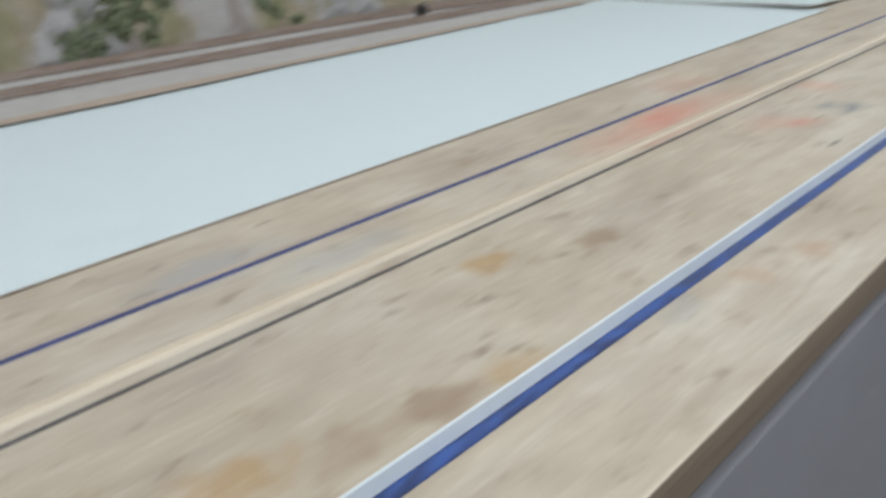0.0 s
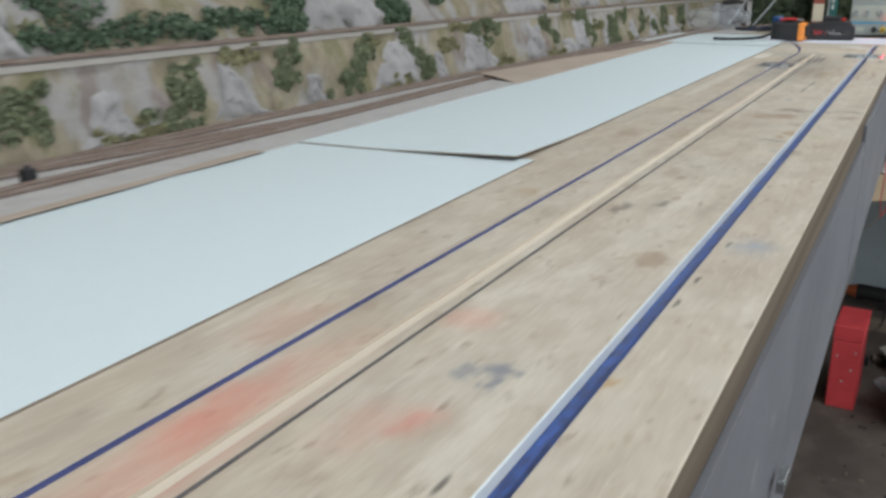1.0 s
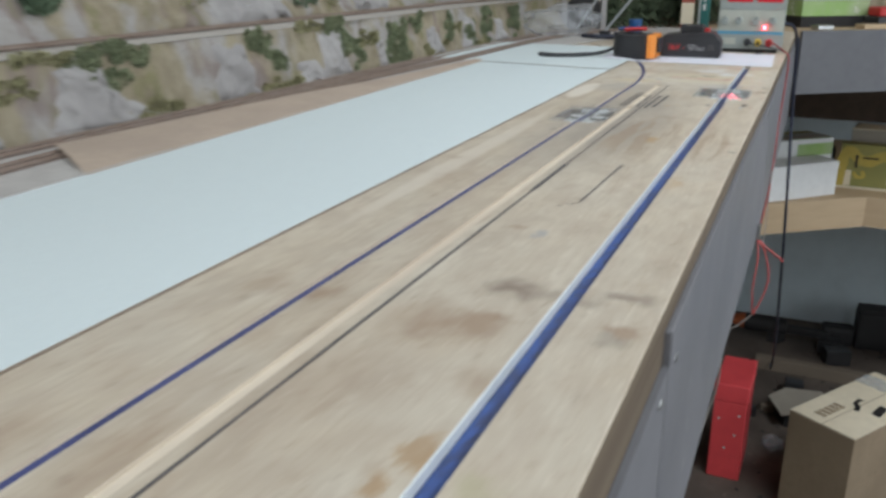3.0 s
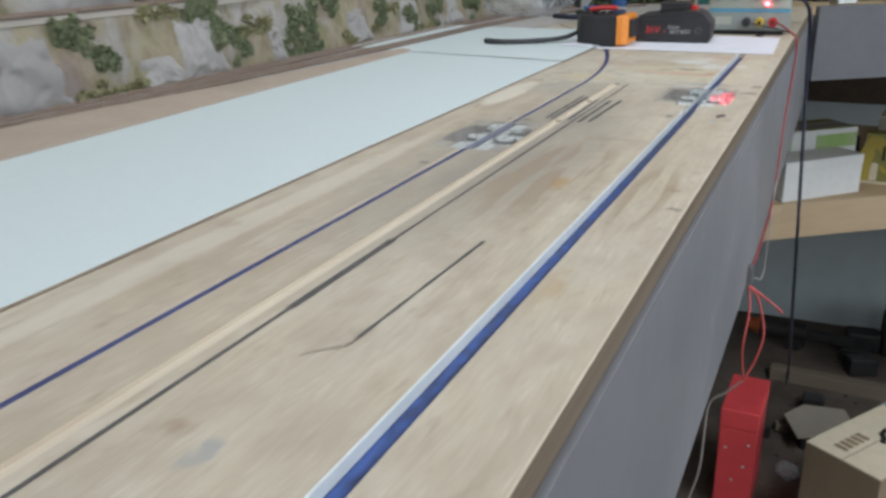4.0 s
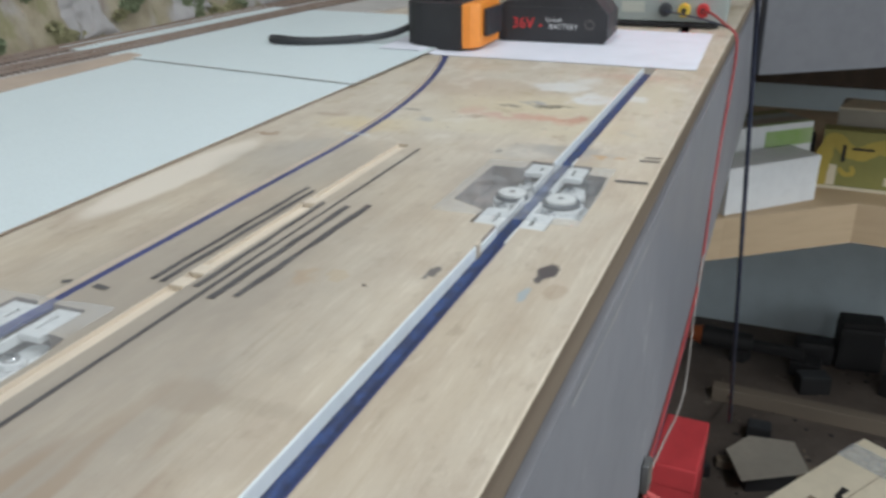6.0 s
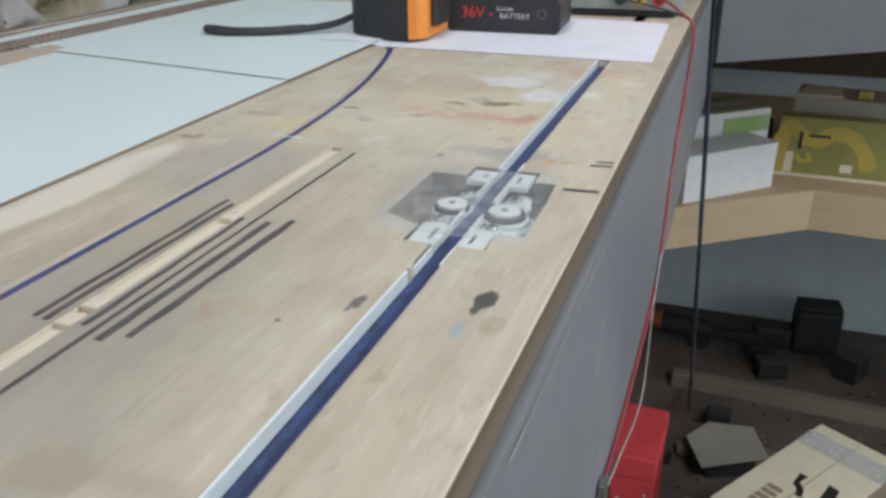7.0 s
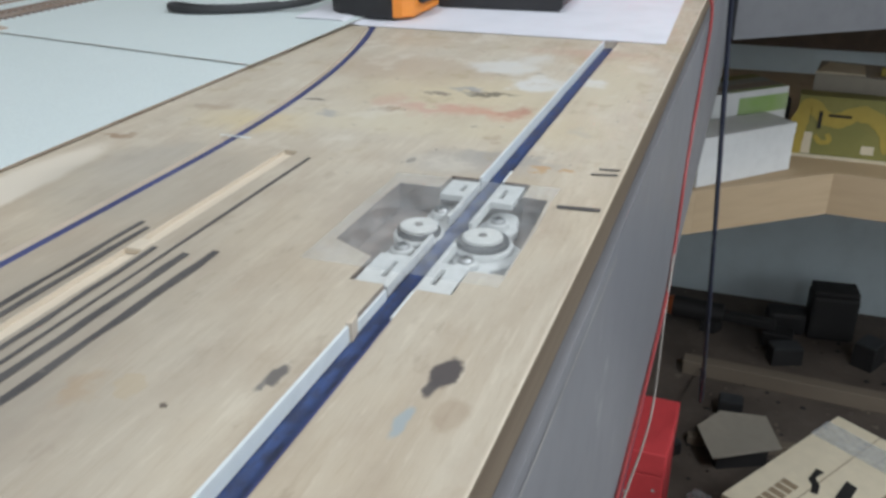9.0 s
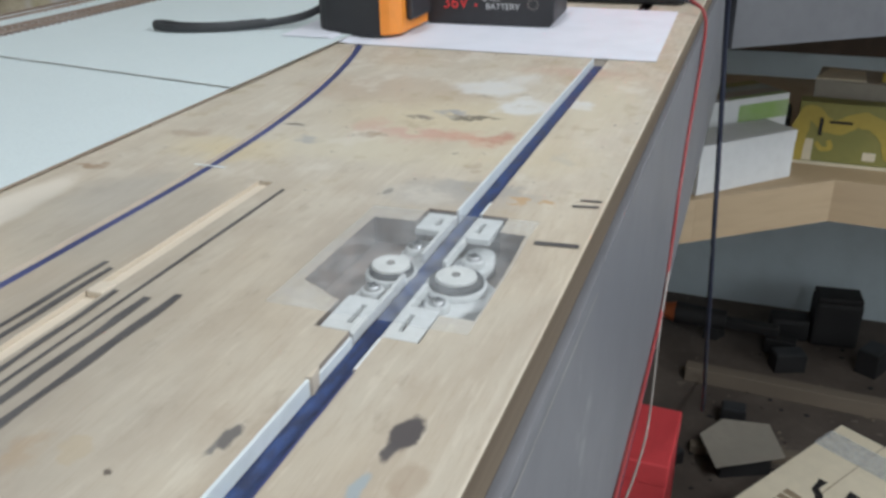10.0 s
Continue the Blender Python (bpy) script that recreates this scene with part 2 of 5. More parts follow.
    # run-out stains before the second roller
    stain(-0.090, -0.357, 0.009, 0.022, OCHRE, 0.55, 0.6)
    stain(-0.100, -0.216, 0.016, 0.012, (0.36, 0.30, 0.235), 0.55, 0.5, 0.25)
    stain(-0.078, -0.214, 0.022, 0.006, (0.38, 0.32, 0.25), 0.45, 0.7, 0.25)
    stain(-0.018, -0.346, 0.004, 0.008, BROWN, 0.6, 0.5)
    stain(-0.009, -0.387, 0.007, 0.007, DARK, 0.55, 0.6)
    stain(-0.111, -0.126, 0.007, 0.009, OCHRE, 0.25, 0.7)
    stain(-0.04, -0.53, 0.008, 0.03, OCHRE, 0.35, 0.7)
    # long tongues of varnish along the grain
    tongue = noise_tex(tree, coords(tree, (1.0, 0.10, 1.0)), 62, 2, 0.45)
    for tx, ty, rx, ry in ((-0.105, -0.33, 0.050, 0.13), (-0.03, -0.36, 0.02, 0.10)):
        d = tree.nodes.new("ShaderNodeVectorMath")
        d.operation = "MULTIPLY_ADD"
        link(tree, vec, d.inputs[0])
        d.inputs[1].default_value, d.inputs[2].default_value = (1 / rx, 1 / ry, 0), (-tx / rx, -ty / ry, 0)
        ln = tree.nodes.new("ShaderNodeVectorMath")
        ln.operation = "LENGTH"
        link(tree, d.outputs[0], ln.inputs[0])
        near = span(tree, ln.outputs["Value"], 0.55, 1.0, 1.0, 0.0)
        col = mixed(tree, times(span(tree, tongue.outputs["Fac"], 0.47, 0.53, 0.0, 0.62), near), col, (0.34, 0.255, 0.18))
    # knots and the paint-smeared end
    stain(-0.0212, -0.087, 0.0046, 0.0092, (0.085, 0.075, 0.078), 0.95, 0.3, 0.25)
    stain(-0.0224, -0.0960, 0.0022, 0.0060, (0.10, 0.09, 0.09), 0.9, 0.5, 0.25)
    stain(-0.0250, -0.1115, 0.0022, 0.0075, (0.33, 0.40, 0.44), 0.7, 0.5, 0.25)
    stain(-0.0135, -0.105, 0.006, 0.009, BROWN, 0.3, 0.4, 0.25)
    stain(-0.0632, -0.103, 0.0036, 0.0060, (0.15, 0.14, 0.135), 0.85, 0.4, 0.5)
    stain(-0.0660, -0.109, 0.0018, 0.0060, (0.20, 0.19, 0.18), 0.8, 0.5, 0.5)
    stain(-0.083, -0.126, 0.0018, 0.0022, (0.10, 0.08, 0.07), 0.8, 0.4, 0.5)
    stain(-0.098, -0.122, 0.0060, 0.0060, (0.46, 0.37, 0.25), 0.45, 0.3, 0.5)
    stain(-0.095, 0.073, 0.0025, 0.004, DARK, 0.8, 0.4, 0.25)
    stain(-0.068, 0.111, 0.005, 0.006, BROWN, 0.8, 0.4)
    stain(-0.031, 0.136, 0.007, 0.012, GREY, 0.6, 0.6)
    stain(-0.07, 0.075, 0.045, 0.016, GREY, 0.45, 0.8)
    stain(-0.11, 0.19, 0.10, 0.07, CREAM, 0.62, 0.9)
    stain(-0.12, 0.125, 0.10, 0.030, (0.60, 0.53, 0.36), 0.55, 0.8)
    stain(-0.03, 0.25, 0.03, 0.10, (0.58, 0.50, 0.33), 0.6, 0.8)
    stain(-0.12, 0.157, 0.050, 0.007, (0.50, 0.22, 0.17), 0.55, 0.9)
    stain(-0.145, 0.165, 0.012, 0.016, (0.55, 0.27, 0.20), 0.6, 0.8)
    stain(-0.05, 0.14, 0.05, 0.05, CREAM, 0.45, 0.9)
    stain(-0.118, 0.152, 0.036, 0.014, (0.56, 0.24, 0.18), 0.6, 0.9)
    stain(-0.13, 0.20, 0.22, 0.20, (0.60, 0.56, 0.48), 0.4, 0.6)
    stain(-0.085, 0.158, 0.036, 0.014, (0.56, 0.24, 0.18), 0.55, 0.9)
    stain(-0.068, 0.163, 0.008, 0.012, (0.40, 0.17, 0.12), 0.5, 0.7)
    stain(-0.139, 0.145, 0.010, 0.007, BROWN, 0.6, 0.6)
    stain(-0.108, 0.20, 0.014, 0.006, GREY, 0.75, 0.6)
    stain(-0.094, 0.195, 0.018, 0.004, DARK, 0.6, 0.7)
    stain(-0.20, 0.105, 0.05, 0.025, CREAM, 0.45, 0.9)
    stain(-0.16, 0.24, 0.09, 0.05, (0.46, 0.36, 0.27), 0.5, 0.7)
    stain(-0.06, 0.32, 0.06, 0.02, (0.50, 0.30, 0.22), 0.45, 0.9)
    stain(-0.19, 0.32, 0.05, 0.03, (0.52, 0.42, 0.31), 0.5, 0.9)
    stain(-0.165, 0.128, 0.012, 0.006, GREY, 0.55, 0.7)
    stain(-0.125, 0.185, 0.010, 0.004, (0.15, 0.13, 0.13), 0.6, 0.6)
    stain(-0.079, 0.245, 0.006, 0.003, (0.15, 0.13, 0.13), 0.6, 0.6)
    stain(-0.100, 0.238, 0.007, 0.003, (0.15, 0.13, 0.13), 0.6, 0.6)
    stain(-0.053, 0.118, 0.008, 0.005, (0.20, 0.15, 0.11), 0.7, 0.5)
    stain(-0.045, 0.235, 0.016, 0.012, WHITE, 0.85, 0.5)
    stain(-0.072, 0.224, 0.022, 0.022, WHITE, 0.8, 0.5)
    stain(-0.105, 0.262, 0.028, 0.026, WHITE, 0.7, 0.5)
    stain(-0.09, 0.29, 0.02, 0.02, WHITE, 0.5, 0.8)
    stain(-0.06, 0.30, 0.02, 0.02, OCHRE, 0.35, 0.9)
    stain(-0.186, 0.152, 0.009, 0.002, DARK, 0.8, 0.6, 0.25)
    stain(-0.231, 0.122, 0.012, 0.012, BROWN, 0.4, 0.7)
    stain(-0.245, -0.03, 0.016, 0.090, (0.69, 0.63, 0.54), 0.85, 0.3, 0.25)
    stain(-0.195, 0.015, 0.055, 0.060, (0.38, 0.35, 0.30), 0.42, 0.4, 0.25)
    stain(-0.06, 0.086, 0.045, 0.012, (0.33, 0.32, 0.31), 0.6, 0.8)
    stain(-0.07, 0.02, 0.055, 0.075, (0.42, 0.37, 0.31), 0.45, 0.6)
    stain(-0.25, 0.062, 0.014, 0.006, BROWN, 0.7, 0.6)
    stain(-0.21, 0.03, 0.03, 0.05, GREY, 0.22, 0.9)
    stain(-0.025, 0.083, 0.005, 0.004, (0.5, 0.33, 0.18), 0.8, 0.5)
    stain(-0.037, 0.080, 0.006, 0.004, (0.5, 0.33, 0.18), 0.7, 0.5)
    # specks of paint and pale smears near the end of the board
    end = span(tree, place.outputs["Y"], 0.02, 0.10, 0.0, 1.0)
    smear = noise_tex(tree, coords(tree, (1.0, 0.8, 1.0)), 30, 6, 0.65)
    col = mixed(tree, times(span(tree, smear.outputs["Fac"], 0.53, 0.66, 0.0, 0.6), end), col, (0.64, 0.60, 0.52))
    col = mixed(tree, times(span(tree, smear.outputs["Fac"], 0.34, 0.45, 0.5, 0.0), end), col, (0.42, 0.34, 0.22))
    speck = noise_tex(tree, vec, 150, 3, 0.6)
    col = mixed(tree, times(span(tree, speck.outputs["Fac"], 0.68, 0.72, 0.0, 0.75), end), col, (0.16, 0.13, 0.12))
    link(tree, col, bsdf.inputs["Base Color"])
    link(tree, span(tree, broad.outputs["Fac"], 0.3, 0.7, 0.45, 0.65), bsdf.inputs["Roughness"])
    bsdf.inputs["Specular IOR Level"].default_value = 0.18
    bumped(tree, bsdf, grain.outputs["Fac"], 0.12)
    return m


PLY = plywood()
RAW = surface("freshly_cut_wood", (0.68, 0.60, 0.485), (0.61, 0.525, 0.42), 60, 0.7, stretch=(1, 0.15, 1))
# inner faces of pockets and near slot, darker than RAW in the shallow grooves
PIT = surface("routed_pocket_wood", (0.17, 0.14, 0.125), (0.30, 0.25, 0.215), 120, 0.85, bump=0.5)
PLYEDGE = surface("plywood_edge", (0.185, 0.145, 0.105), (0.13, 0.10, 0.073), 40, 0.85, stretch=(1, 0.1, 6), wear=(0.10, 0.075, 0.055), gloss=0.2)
WHITE_PLASTIC = surface("white_plastic", (0.72, 0.78, 0.80), (0.77, 0.81, 0.82), 40, 0.4, bump=0.04)
BLUE_TAPE = surface("blue_tape", (0.016, 0.030, 0.110), (0.042, 0.100, 0.33), 700, 0.5, bump=0.15, stretch=(1, 0.4, 1), wear=(0.11, 0.14, 0.20))
WORN_TAPE = surface("worn_blue_tape", (0.013, 0.021, 0.066), (0.036, 0.070, 0.20), 800, 0.5, bump=0.2, stretch=(1, 0.45, 1), wear=(0.13, 0.15, 0.20))
NAVY_TAPE = surface("navy_tape", (0.038, 0.050, 0.15), (0.06, 0.075, 0.21), 240, 0.5, bump=0.1, stretch=(1, 0.3, 1), wear=(0.15, 0.15, 0.20))
PALE_EDGE = surface("pale_board_edge", (0.46, 0.44, 0.41), (0.40, 0.37, 0.33), 60, 0.8)
CARD_WHITE = surface("white_faced_board", (0.655, 0.738, 0.748), (0.665, 0.745, 0.755), 160, 0.6, bump=0.01)
CARD_EDGE = surface("brown_board_edge", (0.34, 0.265, 0.20), (0.27, 0.20, 0.15), 60, 0.8)
PAPER = surface("white_paper", (0.74, 0.75, 0.82), (0.77, 0.78, 0.84), 6, 0.7, bump=0.02)
INK = surface("black_marker", (0.075, 0.070, 0.072), (0.115, 0.108, 0.105), 160, 0.6, wear=(0.20, 0.18, 0.155))
PENCIL = surface("grey_pencil", (0.14, 0.13, 0.12), (0.20, 0.18, 0.16), 160, 0.7)
GREY_PAINT = surface("grey_paint", (0.175, 0.178, 0.195), (0.20, 0.20, 0.215), 12, 0.5, bump=0.1, wear=(0.26, 0.26, 0.27), gloss=0.35)
# GREY_PAINT set evenly darker, for the angled far fascia
GREY_DARK = surface("darkened_grey_paint", (0.135, 0.138, 0.15), (0.155, 0.157, 0.168), 12, 0.6, bump=0.1, gloss=0.3)
PRINT_GREY = surface("grey_printed_plastic", (0.62, 0.635, 0.625), (0.66, 0.675, 0.66), 90, 0.5, bump=0.08)
DISC_WHITE = surface("white_roller_face", (0.66, 0.67, 0.64), (0.7, 0.7, 0.67), 120, 0.5, bump=0.03)
RUBBER = surface("black_rubber", (0.03, 0.032, 0.035), (0.045, 0.047, 0.05), 90, 0.6, bump=0.1)
CHROME = surface("bright_steel", (0.52, 0.53, 0.53), (0.40, 0.41, 0.41), 90, 0.34, 1.0, 0.05)
BLACK_CASE = surface("black_moulded_plastic", (0.022, 0.022, 0.025), (0.034, 0.034, 0.038), 60, 0.5, bump=0.12)
NOSE_RED = surface("dull_red_orange_plastic", (0.40, 0.10, 0.03), (0.33, 0.08, 0.025), 40, 0.6, bump=0.05)
ORANGE = surface("orange_plastic", (0.80, 0.27, 0.035), (0.74, 0.24, 0.03), 40, 0.5, bump=0.05)
RED_PLASTIC = surface("red_plastic", (0.55, 0.03, 0.03), (0.47, 0.025, 0.025), 40, 0.4, bump=0.05)
BLUE_PLASTIC = surface("blue_plastic", (0.03, 0.12, 0.33), (0.025, 0.10, 0.28), 40, 0.4, bump=0.05)
YELLOW_PLASTIC = surface("yellow_plastic", (0.68, 0.47, 0.05), (0.6, 0.42, 0.04), 40, 0.4, bump=0.05)
TEXT_RED = surface("red_print", (0.72, 0.05, 0.05), (0.68, 0.045, 0.05), 80, 0.5)
TEXT_WHITE = surface("white_print", (0.62, 0.62, 0.62), (0.56, 0.56, 0.56), 80, 0.5)
SUPPLY_GREY = surface("grey_green_enamel", (0.30, 0.34, 0.32), (0.34, 0.375, 0.355), 20, 0.45, bump=0.05)
SUPPLY_PALE = surface("pale_panel_enamel", (0.44, 0.46, 0.40), (0.48, 0.50, 0.44), 20, 0.45, bump=0.04)
SUPPLY_BLUE = surface("blue_panel_stripe", (0.10, 0.35, 0.52), (0.12, 0.38, 0.55), 20, 0.45, bump=0.02)
WINDOW_DARK = glow("red_lit_display_window", (0.45, 0.004, 0.02), 0.35)
DIGIT = glow("red_led", (1.0, 0.22, 0.27), 8.0)
LAMP_RED = glow("red_indicator", (1.0, 0.06, 0.09), 25.0)
CLEAR_PLATE = clear("clear_cover", 0.20, (0.93, 0.94, 0.95), 0.06)
CLEAR_BAG = clear("clear_bag", 0.20, (0.95, 0.96, 0.98), 0.35)
BALLAST = surface("pale_ballast", (0.43, 0.41, 0.39), (0.50, 0.48, 0.455), 130, 0.9, bump=0.8, wear=(0.24, 0.21, 0.19))
SLEEPER = surface("brown_sleepers", (0.21, 0.16, 0.135), (0.27, 0.21, 0.18), 120, 0.8)
RAIL = surface("weathered_rail", (0.25, 0.18, 0.14), (0.31, 0.25, 0.21), 120, 0.6, 0.1)
CORK = surface("tan_cardboard", (0.455, 0.365, 0.29), (0.41, 0.33, 0.265), 30, 0.85, bump=0.1)
ROCK = surface("painted_plaster_rock", (0.285, 0.27, 0.265), (0.375, 0.36, 0.35), 30, 0.9, bump=0.9, stretch=(1, 1, 0.5), wear=(0.225, 0.20, 0.16))
LEDGE = surface("ledge_ballast", (0.50, 0.47, 0.43), (0.44, 0.41, 0.37), 90, 0.9, bump=0.6)
LEAF_DARK = surface("dark_green_foliage", (0.105, 0.16, 0.10), (0.14, 0.20, 0.125), 60, 0.9, bump=0.2)
LEAF = surface("green_foliage", (0.175, 0.21, 0.12), (0.25, 0.275, 0.165), 60, 0.9, bump=0.2)
LEAF_PALE = surface("olive_foliage", (0.27, 0.26, 0.14), (0.33, 0.31, 0.18), 60, 0.9, bump=0.2)
CONIFER = surface("dark_fir_needles", (0.07, 0.10, 0.055), (0.10, 0.125, 0.07), 80, 0.9, bump=0.2)
BARK = surface("brown_bark", (0.08, 0.055, 0.04), (0.11, 0.08, 0.06), 80, 0.9)
BLACK = surface("matt_black", (0.012, 0.011, 0.012), (0.020, 0.019, 0.019), 40, 0.7)
FLOOR = surface("dark_concrete", (0.078, 0.061, 0.050), (0.13, 0.103, 0.084), 16, 0.85, bump=0.5, wear=(0.19, 0.155, 0.12))
DULL_WOOD = surface("dull_timber", (0.17, 0.135, 0.10), (0.22, 0.175, 0.13), 14, 0.8, stretch=(0.2, 1, 1))
DULL_CARD = surface("grimy_cardboard", (0.33, 0.30, 0.25), (0.38, 0.34, 0.28), 9, 0.85)
ROD_GREY = surface("grey_translucent_rod", (0.36, 0.38, 0.39), (0.42, 0.44, 0.45), 30, 0.35)
WALL = surface("off_white_wall", (0.52, 0.52, 0.50), (0.56, 0.56, 0.54), 3, 0.8, bump=0.1)
WALL_BLUE = surface("pale_blue_wall", (0.58, 0.66, 0.70), (0.54, 0.62, 0.66), 3, 0.75, bump=0.1)
SHELF_PLY = surface("pale_plywood", (0.52, 0.39, 0.25), (0.46, 0.34, 0.21), 14, 0.7, stretch=(0.15, 0.15, 1), wear=(0.36, 0.26, 0.16))
# CARTON: grimy, darkened for shaded sides; CARTON_PALE: lightened for the lit top
CARTON = surface("darkened_brown_carton", (0.27, 0.205, 0.135), (0.34, 0.26, 0.175), 12, 0.85, bump=0.1, wear=(0.20, 0.15, 0.10))
CARTON_PALE = surface("lightened_pale_card", (0.66, 0.585, 0.44), (0.71, 0.63, 0.48), 9, 0.85, bump=0.1)
WHITE_BOX = surface("white_card", (0.68, 0.69, 0.69), (0.72, 0.73, 0.73), 9, 0.6, bump=0.05)
GREEN_PRINT = surface("green_printed_card", (0.24, 0.40, 0.10), (0.42, 0.50, 0.30), 16, 0.5, bump=0.03, wear=(0.62, 0.64, 0.55))
OLIVE_PRINT = surface("olive_printed_card", (0.22, 0.215, 0.065), (0.28, 0.255, 0.08), 14, 0.6, bump=0.03)
YELLOW_PRINT = surface("yellow_print", (0.47, 0.35, 0.065), (0.40, 0.31, 0.07), 18, 0.6, bump=0.02)
RED_BOX = surface("red_painted_metal", (0.80, 0.085, 0.095), (0.72, 0.07, 0.08), 8, 0.45, bump=0.05)
WIRE_RED = surface("red_wire", (0.58, 0.10, 0.09), (0.50, 0.08, 0.075), 60, 0.45)
WIRE_DULL = surface("dull_red_wire", (0.36, 0.05, 0.05), (0.29, 0.04, 0.042), 60, 0.5)
WIRE_BLACK = surface("dark_blue_cable", (0.018, 0.024, 0.045), (0.025, 0.03, 0.055), 60, 0.5)
WIRE_PALE = surface("pale_wire", (0.40, 0.36, 0.33), (0.34, 0.31, 0.285), 60, 0.5)
TEAL = surface("teal_book_cloth", (0.02, 0.12, 0.11), (0.025, 0.14, 0.125), 30, 0.6)
BRICK_RED = surface("red_brown_card", (0.33, 0.085, 0.06), (0.28, 0.07, 0.05), 30, 0.6)


def cliff_material():
    m, tree, bsdf = nodes_of("painted_cliff")
    vec = coords(tree, (1, 1, 0.6))
    big, mid, fine = noise_tex(tree, vec, 11, 3), noise_tex(tree, vec, 38, 5), noise_tex(tree, vec, 220, 5)
    col = mixed(tree, span(tree, mid.outputs["Fac"], 0.35, 0.65), (0.235, 0.20, 0.14), (0.32, 0.28, 0.205))
    col = mixed(tree, span(tree, big.outputs["Fac"], 0.48, 0.60, 0.0, 0.9), col, (0.34, 0.325, 0.315))
    mauve = noise_tex(tree, coords(tree, (1.3, 1.3, 0.5)), 17, 4)
    col = mixed(tree, span(tree, mauve.outputs["Fac"], 0.55, 0.66, 0.0, 0.75), col, (0.21, 0.165, 0.15))
    tuft = noise_tex(tree, vec, 24, 5)
    col = mixed(tree, span(tree, tuft.outputs["Fac"], 0.52, 0.66, 0.0, 0.75), col, (0.19, 0.18, 0.09))
    col = mixed(tree, span(tree, fine.outputs["Fac"], 0.5, 0.75, 0.0, 0.4), col, (0.18, 0.15, 0.11))
    link(tree, col, bsdf.inputs["Base Color"])
    bsdf.inputs["Roughness"].default_value = 0.95
    bsdf.inputs["Specular IOR Level"].default_value = 0.1
    bumped(tree, bsdf, mid.outputs["Fac"], 0.8, 0.006)
    return m


CLIFF = cliff_material()

# ---- building helpers ----


def thing(name, label, category, at=(0, 0, 0), turn=0.0, group="", kind=""):
    ob = new(name)
    ob.matrix_world = pose(*at, 0, 0, turn)
    return tagged(ob, label, category, group, kind)


def part(name, bm, material, parent=None, label="", smooth=False):
    me = bpy.data.meshes.new(name)
    bmesh.ops.recalc_face_normals(bm, faces=bm.faces[:])
    bm.to_mesh(me)
    bm.free()
    for mt in material if isinstance(material, (list, tuple)) else [material]:
        me.materials.append(mt)
    if smooth:
        for p in me.polygons:
            p.use_smooth = True
    ob = new(name, me)
    if parent:
        ob.parent = parent
    if label:
        tagged(ob, label)
    return ob


def block(x0, x1, y0, y1, z0, z1, bevel=0.0, bm=None, seg=2):
    one = bmesh.new()
    bmesh.ops.create_cube(one, size=1)
    for v in one.verts:
        v.co = Vector(((x0 + x1) / 2 + v.co.x * (x1 - x0), (y0 + y1) / 2 + v.co.y * (y1 - y0), (z0 + z1) / 2 + v.co.z * (z1 - z0)))
    if bevel:
        bmesh.ops.bevel(one, geom=one.edges[:], offset=bevel, segments=seg, affect="EDGES", profile=0.6)
    return merged(bm, one)


def merged(bm, one):
    if bm is None:
        return one
    me = bpy.data.meshes.new("tmp")
    one.to_mesh(me)
    one.free()
    bm.from_mesh(me)
    bpy.data.meshes.remove(me)
    return bm


def prism(points, z0, z1, bevel=0.0, bm=None):
    one = bmesh.new()
    low = [one.verts.new((x, y, z0)) for x, y in points]
    face = one.faces.new(low)
    up = bmesh.ops.extrude_face_region(one, geom=[face])
    for v in [g for g in up["geom"] if isinstance(g, bmesh.types.BMVert)]:
        v.co.z = z1
    if bevel:
        bmesh.ops.bevel(one, geom=[e for e in one.edges if abs(e.verts[0].co.z - e.verts[1].co.z) < 1e-6], offset=bevel, segments=2, affect="EDGES", profile=0.6)
    return merged(bm, one)


def tube(at, r0, r1, h, seg=24, axis="Z", bm=None, bevel=0.0):
    one = bmesh.new()
    bmesh.ops.create_cone(one, cap_ends=True, segments=seg, radius1=r0, radius2=r1, depth=h)
    bmesh.ops.translate(one, verts=one.verts[:], vec=(0, 0, h / 2))
    if bevel:
        bmesh.ops.bevel(one, geom=[e for e in one.edges if len(e.link_faces) == 2 and e.calc_face_angle() > 1.0], offset=bevel, segments=2, affect="EDGES", profile=0.6)
    turn = {"Z": Matrix(), "Y": Matrix.Rotation(-math.pi / 2, 4, "X"), "-Y": Matrix.Rotation(math.pi / 2, 4, "X"), "X": Matrix.Rotation(math.pi / 2, 4, "Y")}[axis]
    bmesh.ops.transform(one, matrix=Matrix.Translation(at) @ turn, verts=one.verts[:])
    return merged(bm, one)


def smooth_line(points, n=8):
    pts = [Vector(p) for p in points]
    pts = [pts[0] * 2 - pts[1]] + pts + [pts[-1] * 2 - pts[-2]]
    out = []
    for a, b, c, d in zip(pts, pts[1:], pts[2:], pts[3:]):
        for k in range(n):
            t = k / n
            out.append(0.5 * (2 * b + (c - a) * t + (2 * a - 5 * b + 4 * c - d) * t * t + (3 * b - a - 3 * c + d) * t ** 3))
    return out + [pts[-2]]


def cord(points, r, seg=8, bm=None, n=8, flat=1.0):
    """A round (or, with flat, oval) cord swept along a smooth line."""
    bm = bm or bmesh.new()
    line = smooth_line(points, n)
    rings = []
    for i, p in enumerate(line):
        d = (line[min(i + 1, len(line) - 1)] - line[max(i - 1, 0)]).normalized()
        side = d.cross(Vector((0, 0, 1)))
        side = side.normalized() if side.length > 1e-3 else Vector((1, 0, 0))
        up = side.cross(d).normalized()
        rings.append([bm.verts.new(p + side * r * math.cos(a) + up * r * flat * math.sin(a)) for a in [2 * math.pi * k / seg for k in range(seg)]])
